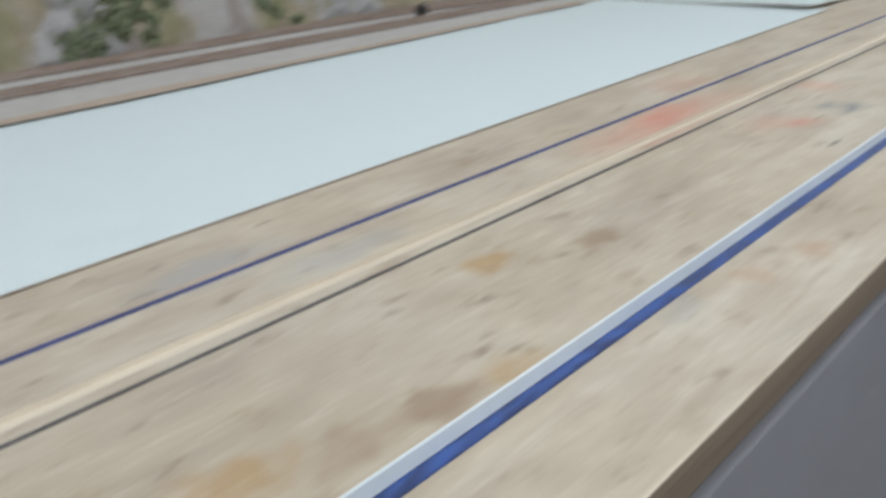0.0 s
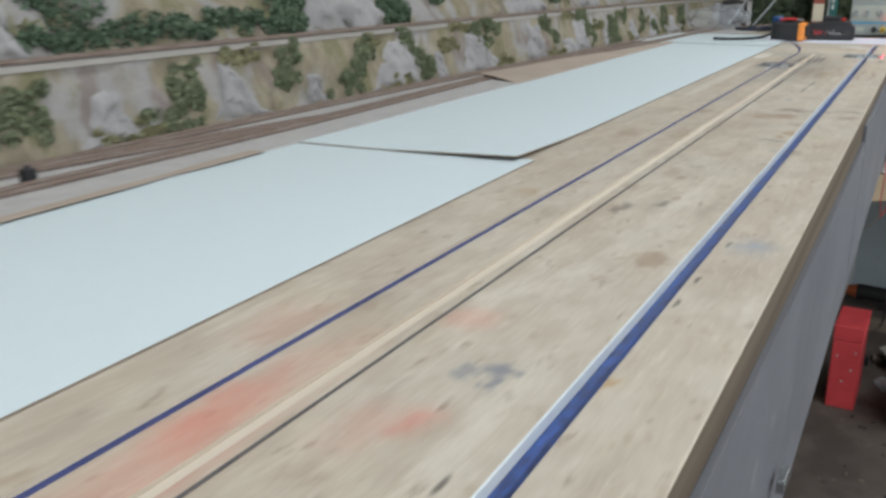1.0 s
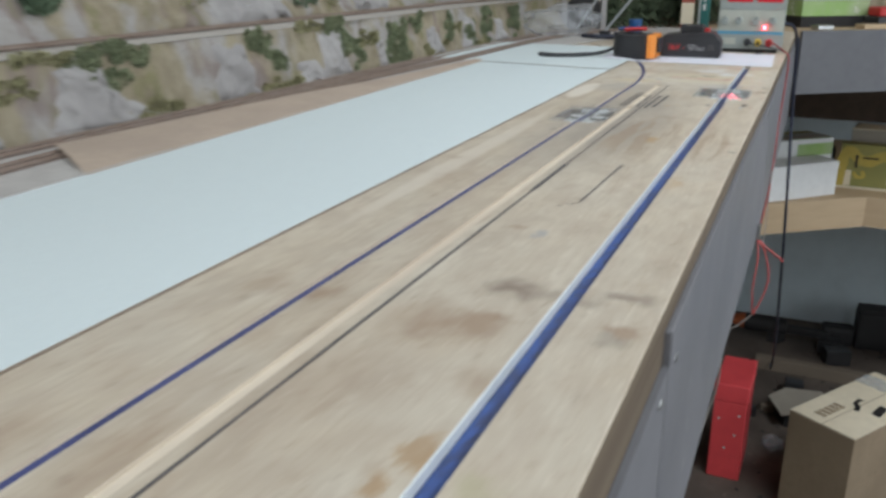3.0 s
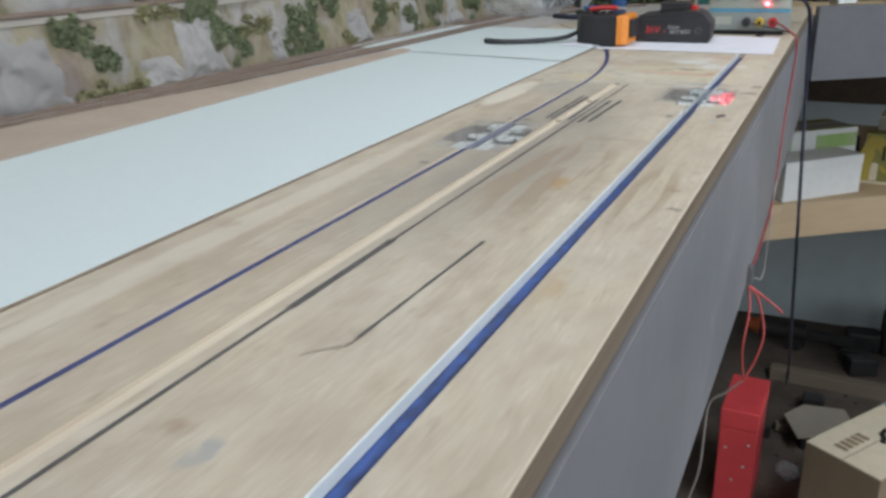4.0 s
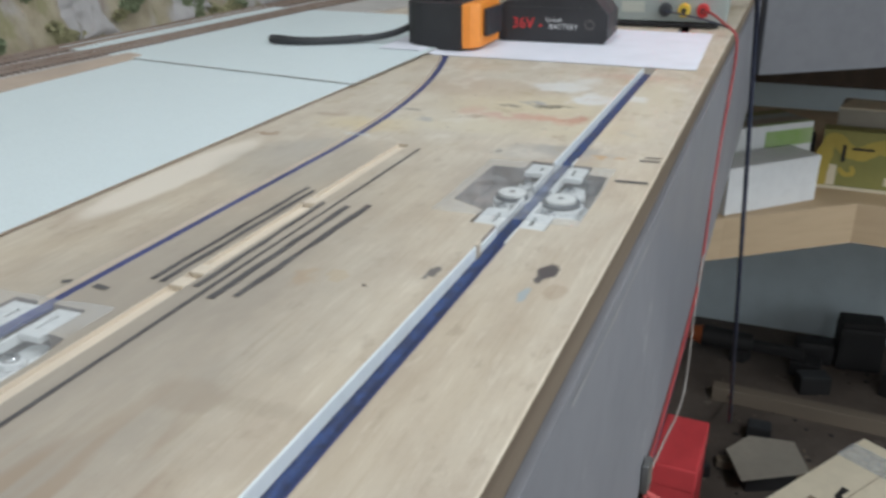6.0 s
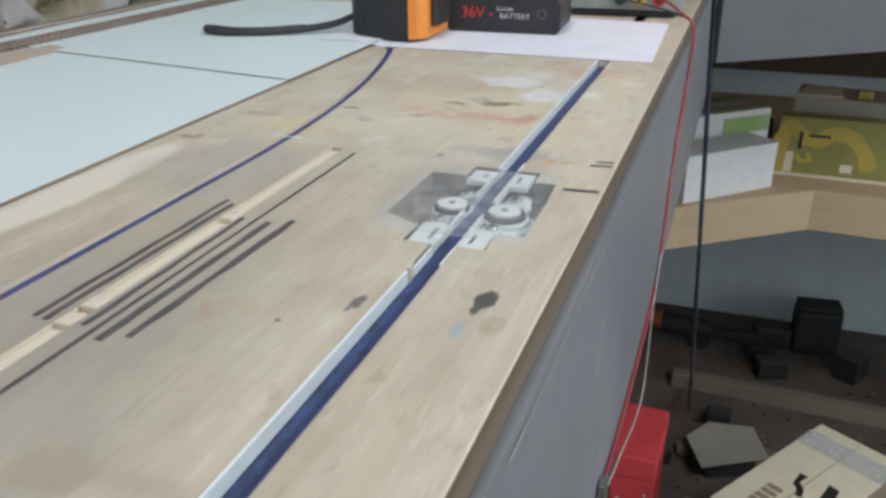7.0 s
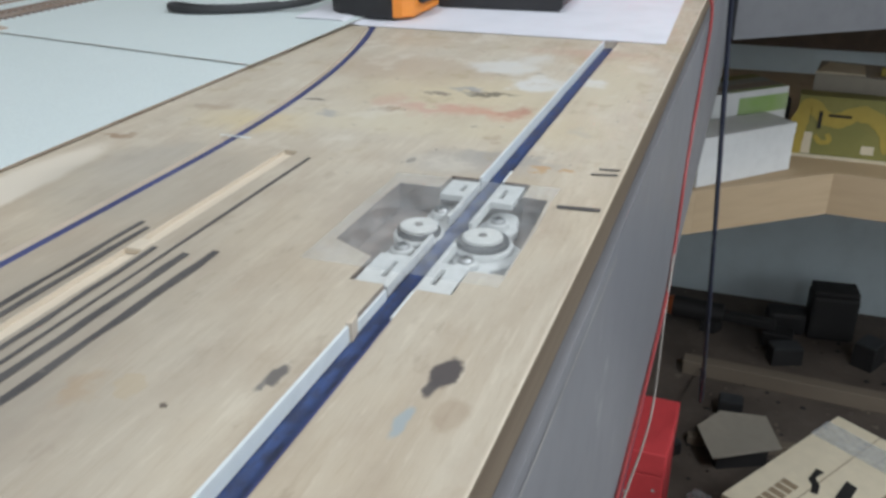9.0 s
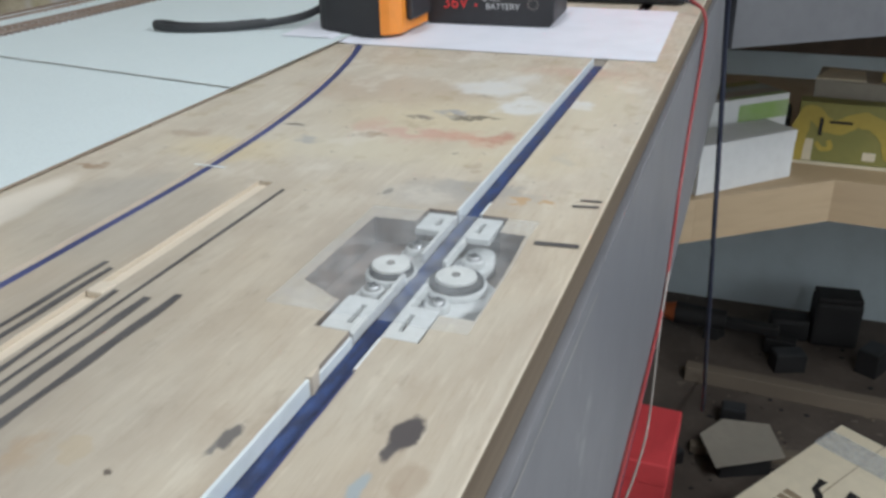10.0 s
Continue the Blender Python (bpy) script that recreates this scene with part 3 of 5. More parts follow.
    for a, b in zip(rings, rings[1:]):
        for k in range(seg):
            bm.faces.new((a[k], a[(k + 1) % seg], b[(k + 1) % seg], b[k]))
    bm.faces.new(rings[0])
    bm.faces.new(rings[-1][::-1])
    return bm


def ribbon(points, width, z, jitter=0.0):
    """A flat stroke of ink of uneven width on the wood."""
    bm = bmesh.new()
    line = smooth_line([(x, y, z) for x, y in points], 6)
    rows = []
    for i, p in enumerate(line):
        d = (line[min(i + 1, len(line) - 1)] - line[max(i - 1, 0)]).normalized()
        side = Vector((d.y, -d.x, 0)) * width * 0.5 * (1 + jitter * noise.noise(p * 60))
        rows.append((bm.verts.new(p - side), bm.verts.new(p + side)))
    for (a, b), (c, d) in zip(rows, rows[1:]):
        bm.faces.new((a, b, d, c))
    return bm


def lettering(name, body, size, material, parent, m, label=""):
    cu = bpy.data.curves.new(name, "FONT")
    cu.body, cu.size, cu.extrude = body, size, 0.0002
    cu.materials.append(material)
    ob = new(name, cu)
    ob.parent, ob.matrix_basis = parent, m
    return tagged(ob, label) if label else ob


# ---- room ----
floor = tagged(part("floor", block(-1.35, 3.1, -4.2, 2.85, -1.45, -1.40), FLOOR), "dark grimy concrete floor under the layout", "floor", kind="structure")
tagged(part("wall_north", block(-1.35, 3.1, 2.75, 2.85, -1.40, 1.25), WALL_BLUE), "pale blue painted wall", "wall", kind="structure")
tagged(part("wall_south", block(-1.35, 3.1, -4.2, -4.1, -1.40, 1.25), WALL), "plain off-white wall", "wall", kind="structure")
tagged(part("wall_west", block(-1.35, -1.25, -4.1, 2.75, -1.40, 1.25), WALL), "plain off-white wall behind the scenery", "wall", kind="structure")
# wall out of view; its window opening is invented for the fill light
bm = block(3.0, 3.1, -4.1, -0.60, -1.40, 1.25)
block(3.0, 3.1, 0.90, 2.75, -1.40, 1.25, 0, bm)
block(3.0, 3.1, -0.60, 0.90, -1.40, -0.75, 0, bm)
block(3.0, 3.1, -0.60, 0.90, 0.65, 1.25, 0, bm)
tagged(part("wall_east", bm, WALL), "plain off-white wall with an opening added for the fill lamp", "wall", kind="structure")
win = thing("fill_window", "unseen white window added to hold the fill lamp", "window", (3.05, 0.15, -0.05), kind="structure")
bm = block(-0.02, 0.02, -0.75, -0.70, -0.70, 0.70)
block(-0.02, 0.02, 0.70, 0.75, -0.70, 0.70, 0, bm)
block(-0.02, 0.02, -0.70, 0.70, -0.70, -0.65, 0, bm)
block(-0.02, 0.02, -0.70, 0.70, 0.65, 0.70, 0, bm)
part("fill_window_frame", bm, WALL, win)
part("pane", block(-0.003, 0.003, -0.70, 0.70, -0.65, 0.65), CLEAR_PLATE, win).visible_shadow = False
tagged(part("ceiling", block(-1.35, 3.1, -4.2, 2.85, 1.25, 1.33), WALL), "plain white ceiling", "ceiling", kind="structure")

# ---- the layout table with its slots ----
SLOT_A = (-0.0580, -0.0465)


def edge(y):
    """The front edge of the board, which is not quite straight."""
    return float(np.interp(y, [-3.0, -0.40, 0.0, 1.3], [-0.0018, -0.0018, 0.0006, 0.0006]))


def far_slot(y):
    return -0.190 - 0.474 * max(0.0, y - 0.03) ** 2


def table_top():
    """Loft of one cross-section along the board: three grooves, widened to pockets at the two rollers."""
    ys = [round(-3.0 + 0.1 * k, 3) for k in range(26)] + [-0.45 + 0.05 * k for k in range(10)] + [0.06 + 0.02 * k for k in range(17)] + [0.5, 0.8, 1.0, 1.22]
    ys = sorted(set(round(y, 4) for y in ys if not -0.055 < y < 0.0595))
    pocket_a = [(-0.0446, -0.0705, -0.0345), (-0.0262, -0.0705, -0.0345), (-0.0258, -0.0725, -0.0225), (-0.0165, -0.0890, -0.0222), (0.020, -0.0890, -0.0228), (0.0440, -0.0885, -0.0240), (0.0446, -0.0705, -0.0345), (0.0592, -0.0700, -0.0350)]
    pocket_b = [(-0.2846, -0.2062, -0.1712), (-0.2662, -0.2062, -0.1712), (-0.2655, -0.2165, -0.1610), (-0.2560, -0.2225, -0.1602), (-0.2150, -0.2220, -0.1605), (-0.2010, -0.2170, -0.1625), (-0.2000, -0.2062, -0.1712), (-0.1812, -0.2055, -0.1715)]

    def within(table, y):
        if not table[0][0] <= y <= table[-1][0]:
            return None
        return [float(np.interp(y, [r[0] for r in table], [r[k] for r in table])) for k in (1, 2)]

    stations = [(y, 0) for y in ys]
    for table in (pocket_a, pocket_b):
        stations += [(r[0], 0) for r in table[1:-1]] + [(table[0][0], 1), (table[0][0], 2), (table[-1][0], 2), (table[-1][0], 3)]
    stations += [(0.067, 4), (0.067, 5)]

    def profile(y, tag):
        b, e = far_slot(y), edge(y)
        s2, d2 = (b - 0.0050, b + 0.0027), 0.0022
        s1, d1 = SLOT_A, 0.0065
        s3, d3 = ((-0.1575, -0.1500), 0.0022) if (y < 0.067 and tag != 5) or tag == 4 else ((-0.1575, -0.1500), 0.0)
        inside_a, inside_b = within(pocket_a, y), within(pocket_b, y)
        if inside_a and tag not in (1, 3):
            s1, d1 = inside_a, 0.0115
        if inside_b and tag not in (1, 3):
            s2, d2 = inside_b, 0.0115
        return [(-0.9, 0), (s2[0], 0), (s2[0], -d2), (s2[1], -d2), (s2[1], 0), (s3[0], 0), (s3[0], -d3), (s3[1], -d3), (s3[1], 0), (s1[0], 0), (s1[0], -d1), (s1[1], -d1), (s1[1], 0), (e - 0.0014, 0), (e - 0.0008, -0.0001), (e - 0.0003, -0.0005), (e - 0.0001, -0.0010), (e, -0.0014), (e, -0.0360), (-0.030, -0.0360), (-0.030, -0.030), (-0.9, -0.030)]

    order = {1: -2, 2: -1, 0: 0, 4: 1, 5: 2, 3: 4}

    def key(s):
        rank = order[s[1]]
        for table in (pocket_a, pocket_b):
            if s[1] == 2 and s[0] == table[-1][0]:
                rank = 3
        return (s[0], rank)

    bm = bmesh.new()
    rows = []
    for y, tag in sorted(set(stations), key=key):
        rows.append((y, tag, [bm.verts.new((x, y, z)) for x, z in profile(y, tag)]))
    for (ya, ta, a), (yb, tb, b) in zip(rows, rows[1:]):
        for k in range(len(a) - 1):
            f = bm.faces.new((a[k], b[k], b[k + 1], a[k + 1]))
            mid = 0.5 * (ya + yb)
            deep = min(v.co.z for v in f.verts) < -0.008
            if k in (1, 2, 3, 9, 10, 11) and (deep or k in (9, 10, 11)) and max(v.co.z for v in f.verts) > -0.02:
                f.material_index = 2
            elif k in (1, 2, 3) or (k in (5, 6, 7) and mid < 0.067):
                f.material_index = 1
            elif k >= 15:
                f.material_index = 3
    bmesh.ops.remove_doubles(bm, verts=bm.verts[:], dist=1e-6)
    bmesh.ops.dissolve_degenerate(bm, dist=1e-7, edges=bm.edges[:])
    return bm


table = thing("layout_table", "long stained plywood table top with routed slots and a grey fascia", "table", (0, 0, 0))
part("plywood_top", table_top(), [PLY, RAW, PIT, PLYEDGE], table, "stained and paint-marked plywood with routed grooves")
bm = prism([(-3.0, -0.222), (-0.806, -0.222), (-0.806, -0.0345), (-1.20, -0.0340), (-1.50, -0.0260), (-1.90, -0.0145), (-3.0, -0.0120)], -0.0016, 0.0022)
part("fascia", bm, GREY_PAINT, table, "grey painted fascia board").matrix_basis = Matrix(((0, 0, 1, 0), (1, 0, 0, 0), (0, 1, 0, 0), (0, 0, 0, 1)))
part("fascia", prism([(-0.0016, -0.804), (0.0024, -0.804), (0.0024, -0.40), (0.0048, 0.0), (0.0048, 1.256), (0.0008, 1.256), (0.0008, 0.0), (-0.0016, -0.40)], -0.226, -0.0150), GREY_PAINT, table, "grey painted fascia board")
part("backing_board", block(-0.016, -0.0020, -3.0, 1.250, -0.21, -0.0365), SHELF_PLY, table)
part("paint_ridge", ribbon([(-0.15, 0.0195), (-0.09, 0.0215), (-0.03, 0.0225), (0.05, 0.0235)], 0.0007, 0.0, 0.8), PALE_EDGE, table, "pale scratched paint line").matrix_basis = Matrix(((0, 0, 1, 0.00495), (1, 0, 0, 0), (0, -1, 0, 0), (0, 0, 0, 1)))
for x, y in ((-0.45, -2.4), (-0.45, -0.9), (-0.45, 0.9), (-0.82, -2.4), (-0.82, -0.9), (-0.82, 0.9)):
    part("leg", block(x - 0.035, x + 0.035, y - 0.035, y + 0.035, -1.40, -0.0305, 0.003), SHELF_PLY, table)
for y in (-2.3, -0.9, 0.4):
    part("joist", block(-0.86, -0.031, y - 0.02, y + 0.02, -0.11, -0.0305), SHELF_PLY, table)

LINE = 0.00035
# white lining and blue tape of the near slot, blue tape of the far one
for y0, y1, side, high in ((-3.0, -0.0735, 0, 0.0003), (0.0600, 0.3634, 0, 0.0003), (-0.0690, -0.0450, 0, -0.0018), (-0.0635, -0.0450, 1, -0.0003), (0.0600, 0.0740, 1, -0.0002)):
    a, b = ((SLOT_A[0] + 0.0001, SLOT_A[0] + 0.0011), (SLOT_A[1] - 0.0012, SLOT_A[1] - 0.0001))[side]
    part("slot_lining", block(a, b, y0, y1, -0.0064, high), WHITE_PLASTIC, table, "white plastic slot lining")
# added filler, so the shaded slot under the paper doesn't show black
part("slot_filler", block(SLOT_A[0] + 0.0001, SLOT_A[1] - 0.0001, 0.3636, 0.40, -0.0064, -0.0003), RAW, table, "pale block added to hide the dark slot under the paper")
part("splinter", prism([(-0.0579, -0.0735), (-0.0560, -0.0730), (-0.0570, -0.0670)], -0.0060, 0.0012), RAW, table, "pale torn splinter at the slot")
part("frayed_edge", ribbon([(SLOT_A[1] + 0.0001, -0.40), (SLOT_A[1] - 0.0002, -0.25), (SLOT_A[1] + 0.0001, -0.13), (SLOT_A[1], -0.066)], 0.0007, LINE, 0.9), NAVY_TAPE, table, "dark frayed tape edge")
part("blue_strip", block(SLOT_A[0] + 0.0012, SLOT_A[1] - 0.0002, -3.0, -0.3005, -0.0066, -0.0052), BLUE_TAPE, table, "blue strip lying in the slot")
part("blue_strip", block(SLOT_A[0] + 0.0012, SLOT_A[1] - 0.0012, -0.3000, 0.3634, -0.0066, -0.0052), WORN_TAPE, table, "dark worn end of the blue strip")
bm = bmesh.new()
rows = []
for k in range(170):
    y = -3.0 + 3.38 * k / 169
    c = far_slot(y)
    rows.append([bm.verts.new((c + dx, y, z)) for dx, z in ((-0.0026, -0.0021), (-0.0026, -0.0008), (0.0026, -0.0008), (0.0026, -0.0021))])
for a, b in zip(rows, rows[1:]):
    for k in range(3):
        bm.faces.new((a[k], b[k], b[k + 1], a[k + 1]))
part("blue_strip", bm, NAVY_TAPE, table, "narrow blue strip in the curved slot")

# marker and pencil lines
part("marker_line", ribbon([(-0.1425, -3.0), (-0.1425, -2.0), (-0.1418, -1.2), (-0.1412, -0.6)], 0.0022, LINE, 0.35), INK, table)
part("marker_line", ribbon([(-0.1412, -0.60), (-0.1412, -0.50)], 0.0042, LINE, 0.25), INK, table, "thick black marker stroke")
part("marker_line", ribbon([(-0.1412, -0.50), (-0.1405, -0.2), (-0.1402, 0.060)], 0.0017, LINE, 0.45), INK, table)
part("pencil_line", ribbon([(-0.0972, -0.616), (-0.0955, -0.55), (-0.0935, -0.484)], 0.0020, LINE, 0.5), INK, table)
for x, y0, y1, w, lean in ((-0.1262, -0.152, -0.041, 0.0034, 0.0022), (-0.1345, -0.157, -0.046, 0.0032, 0.0012), (-0.1670, -0.150, -0.027, 0.0024, 0.0008), (-0.1618, -0.151, -0.031, 0.0024, 0.0008), (-0.1460, -0.150, -0.045, 0.0024, -0.0010)):
    n = 9
    pts = [(x + lean * k / n + 0.0002 * math.sin(5 * x * 1000 + 2.1 * k), y0 + (y1 - y0) * k / n) for k in range(n + 1)]
    part("marker_line", ribbon(pts, w, LINE, 0.4), INK, table)
part("pencil_line", ribbon([(-0.1105, -0.637), (-0.104, -0.629), (-0.098, -0.6235), (-0.0965, -0.615)], 0.0009, LINE, 0.6), PENCIL, table)
for pts, w in (([(-0.019, 0.0385), (-0.002, 0.040)], 0.0034), ([(-0.013, 0.0795), (-0.002, 0.0815)], 0.0026), ([(-0.011, 0.0870), (-0.002, 0.0880)], 0.0020), ([(-0.199, -0.165), (-0.1955, -0.163)], 0.003), ([(-0.184, -0.163), (-0.177, -0.164)], 0.003), ([(-0.204, -0.338), (-0.198, -0.337)], 0.003)):
    part("marker_line", ribbon(pts, w, LINE, 0.4), INK, table)
part("scratch", ribbon([(-0.1995, 0.077), (-0.182, 0.077)], 0.0018, LINE, 0.4), WHITE_PLASTIC, table, "short white scratch")
# splinters in the pale groove
for y in (-0.045, -0.135, -0.148):
    part("splinter", block(-0.1572, -0.1503, y - 0.004, y + 0.004, -0.0021, 0.0006, 0.0008), RAW, table)
# screws in the fascia
for y, z in ((-0.78, -0.040), (-0.83, -0.045)):
    part("screw", tube((0.0020, y, z), 0.003, 0.0025, 0.0015, 12, "X"), CHROME, table)


# ---- roller units under clear covers ----
def lobes(spots, z0, z1, n=96):
    """Soft-edged plastic body: the joined outline of several round lobes, about their common middle."""
    mx = sum(q[0] for q in spots) / len(spots)
    my = sum(q[1] for q in spots) / len(spots)
    rim = []
    for k in range(n):
        a = 2 * math.pi * k / n
        dx, dy = math.cos(a), math.sin(a)
        far = 0.002
        for cx, cy, r in spots:
            px, py = cx - mx, cy - my
            along, off = px * dx + py * dy, px * dy - py * dx
            if abs(off) < r:
                far = max(far, along + math.sqrt(r * r - off * off))
        rim.append((mx + dx * far, my + dy * far))
    return prism(rim, z0, z1, 0.0008)


def roller_unit(at, turn, film_x, film_y):
    u = thing("roller_guide", "grey plastic guide with two white rollers under a clear cover", "roller guide", at, turn, "roller guides in the slots")
    for sx, y0, y1, w in ((-1, -0.0430, -0.0205, 0.0112), (1, -0.0430, -0.0215, 0.0112), (-1, 0.0400, 0.0572, 0.0108), (1, 0.0375, 0.0580, 0.0098)):
        a, b = sorted((sx * 0.0058, sx * (0.0058 + w)))
        slit = a + 0.0022 if sx > 0 else b - 0.0042
        bm = block(a, b, y0, y0 + 0.005, -0.0036, -0.0008, 0.0005)
        block(a, b, y1 - 0.005, y1, -0.0036, -0.0008, 0.0005, bm)
        block(a, slit, y0 + 0.0045, y1 - 0.0045, -0.0036, -0.0008, 0.0004, bm)
        block(slit + 0.0020, b, y0 + 0.0045, y1 - 0.0045, -0.0036, -0.0008, 0.0004, bm)
        part("mounting_plate", bm, PRINT_GREY, u)
    for sx, y0, y1 in ((-1, -0.044, 0.0005), (1, -0.044, -0.004), (-1, 0.0185, 0.058), (1, 0.0145, 0.058)):
        part("guide_rail", block(sx * 0.0052 - 0.0008, sx * 0.0052 + 0.0008, y0, y1, -0.0050, -0.0010, 0.0004), PRINT_GREY, u)
    # left and right halves of the moulded body with their bosses
    for body in ([(-0.0135, 0.008, 0.0098), (-0.0145, -0.0075, 0.0068), (-0.0125, 0.0305, 0.0062), (-0.0115, 0.020, 0.0060), (-0.0110, -0.018, 0.0052), (-0.0115, 0.038, 0.0056)], [(0.0150, 0.0030, 0.0138), (0.0125, -0.0105, 0.0082), (0.0125, 0.0275, 0.0080), (0.0120, 0.018, 0.0070), (0.0120, -0.020, 0.0064), (0.0120, 0.037, 0.0064)]):
        part("guide_body", lobes(body, -0.0113, -0.0072), PRINT_GREY, u, "light grey moulded plastic body")
    for cx, cy, r, face in ((0.0128, 0.0062, 0.0102, 0.0077), (-0.0135, 0.0080, 0.0086, 0.0074)):
        part("roller_cup", tube((cx, cy, -0.0072), r + 0.0016, r + 0.0012, 0.0022, 40, bevel=0.0006), PRINT_GREY, u)
        wheel = part("roller", tube((cx, cy, -0.0049), r, r * 0.96, 0.0022, 40, bevel=0.0007), RUBBER, u, "black rubber tyre")
        part("roller_face", tube((cx, cy, -0.0028), face, face * 0.97, 0.0014, 40, bevel=0.0004), DISC_WHITE, wheel, "white roller face")
        part("axle", tube((cx, cy, -0.0014), 0.0017, 0.0015, 0.0004, 16), PENCIL, wheel)
    for cx, cy in ((-0.0145, -0.0072), (-0.0125, 0.0310), (0.0115, -0.0105), (0.0125, 0.0272)):
        part("lug", tube((cx, cy, -0.0072), 0.0048, 0.0042, 0.0026, 24, bevel=0.0006), PRINT_GREY, u)
        head = part("screw", tube((cx, cy, -0.0047), 0.0034, 0.0026, 0.0016, 18, bevel=0.0006), CHROME, u, "bright steel screw")
        part("screw_slot", block(cx - 0.0020, cx + 0.0020, cy - 0.0004, cy + 0.0004, -0.00308, -0.00290), RUBBER, head)
        part("screw_slot", block(cx - 0.0004, cx + 0.0004, cy - 0.0020, cy + 0.0020, -0.00307, -0.00288), RUBBER, head)
    film = bmesh.new()
    rows = []
    for i in range(21):
        row = []
        for j in range(21):
            p, q = i / 20, j / 20
            x = film_x[0] + (film_x[1] - film_x[0]) * p + 0.0010 * noise.noise(Vector((p * 3, q * 3, 1)))
            y = film_y[0] + (film_y[1] - film_y[0]) * q + 0.004 * (p - 0.5) * q + 0.0010 * noise.noise(Vector((p * 4, q * 4, 7)))
            dome = (1 - (2 * p - 1) ** 2) * (1 - (2 * q - 1) ** 2)
            row.append(film.verts.new((x, y, 0.0005 + 0.0006 * dome + 0.00018 * noise.noise(Vector((x * 70, y * 70, 0))))))
        rows.append(row)
    for a, b in zip(rows, rows[1:]):
        for j in range(20):
            film.faces.new((a[j], b[j], b[j + 1], a[j + 1]))
    cover = part("clear_cover", film, CLEAR_PLATE, u, "clear plastic film cover", True)
    cover.visible_shadow = False
    return u


roller_unit((-0.0525, 0.0, 0.0), 0.0, (-0.041, 0.031), (-0.036, 0.056))
roller_unit((-0.1885, -0.2400, 0.0), 0.0, (-0.034, 0.027), (-0.047, 0.062))

# ---- sheets and papers on the table ----


def sheet(name, corners, z, thick, lift, label, category, face, edge, n=24):
    """A thin, slightly sagging board given by its four corners, near-left first, going round."""
    a, b, c, d = [Vector((x, y, 0)) for x, y in corners]
    bm = bmesh.new()
    top, low = [], []
    for i in range(n + 1):
        for j in range(n + 1):
            u, v = i / n, j / n
            p = a.lerp(b, u).lerp(d.lerp(c, u), v)
            h = z + lift(u, v) + 0.0002 * noise.noise(p * 9)
            low.append(bm.verts.new((p.x, p.y, h)))
            top.append(bm.verts.new((p.x, p.y, h + thick)))
    at = lambda i, j: i * (n + 1) + j
    for i in range(n):
        for j in range(n):
            bm.faces.new((top[at(i, j)], top[at(i + 1, j)], top[at(i + 1, j + 1)], top[at(i, j + 1)]))
            bm.faces.new((low[at(i, j)], low[at(i, j + 1)], low[at(i + 1, j + 1)], low[at(i + 1, j)])).material_index = 1
    ring = [at(i, 0) for i in range(n)] + [at(n, j) for j in range(n)] + [at(i, n) for i in range(n, 0, -1)] + [at(0, j) for j in range(n, 0, -1)]
    for p, q in zip(ring, ring[1:] + ring[:1]):
        bm.faces.new((low[p], low[q], top[q], top[p])).material_index = 1
    return tagged(part(name, bm, [face, edge]), label, category)


sheet("white_sheet", [(-0.485, -3.0), (-0.2235, -3.0), (-0.2500, -1.235), (-0.512, -1.235)], 0.0006, 0.0008, lambda u, v: 0.0, "large white-faced hardboard sheet lying on the plywood", "board", CARD_WHITE, CARD_EDGE)
sheet("white_sheet", [(-0.5115, -1.262), (-0.2610, -1.252), (-0.2610, 0.262), (-0.520, 0.262)], 0.0008, 0.0012, lambda u, v: 0.0010 * max(0, 1 - v * 14) + 0.004 * max(0, 1 - v * 9) * max(0.0, u - 0.45) * 1.8, "large white-faced hardboard sheet with a lifted corner over its neighbour", "board", CARD_WHITE, CARD_EDGE)
sheet("white_sheet", [(-0.608, 0.254), (-0.2590, 0.204), (-0.2610, 0.600), (-0.598, 0.608)], 0.0026, 0.0006, lambda u, v: 0.002 * max(0, 1 - u * 4), "smaller white sheet overlapping the long ones beside the tools", "board", CARD_WHITE, PALE_EDGE)
sheet("paper_sheet", [(-0.312, 0.361), (-0.0130, 0.363), (-0.0190, 0.576), (-0.322, 0.578)], 0.0004, 0.0004, lambda u, v: 0.0034 * max(0.0, min(1.0, (0.175 - u) / 0.02)), "white sheet of office paper under the battery and power supply", "paper", PAPER, PAPER, 30)
sheet("cardboard_sheet", [(-0.602, -0.648), (-0.504, -0.708), (-0.504, 0.255), (-0.522, 0.252)], 0.0082, 0.0010, lambda u, v: -0.0068 * u * u - 0.0040 * (1 - u * u) * min(1.0, max(0.0, (v - 0.40) / 0.25)), "strip of plain tan cardboard laid over the rear track", "cardboard", CORK, CARD_EDGE)

# ---- model railway scenery behind the sheets ----


def foot(y):
    return float(np.interp(y, [-3.2, -0.9, -0.4, 0.2, 0.7], [-0.668, -0.662, -0.645, -0.628, -0.612]))


# foot of the embankment, bending round to the right at the far end
BEND = [(-0.575, 0.95), (-0.50, 1.16), (-0.38, 1.38), (-0.20, 1.58), (0.06, 1.74), (0.45, 1.88), (1.0, 1.98)]
LINE_PTS = [(foot(-3.2 + 0.1 * k), -3.2 + 0.1 * k) for k in range(39)] + BEND
FOOT = []
for p in smooth_line([(x, y, 0) for x, y in LINE_PTS], 6):
    FOOT.append(p)
BACK = []
for i, p in enumerate(FOOT):
    d = (FOOT[min(i + 1, len(FOOT) - 1)] - FOOT[max(i - 1, 0)]).normalized()
    BACK.append(Vector((-d.y, d.x, 0)))


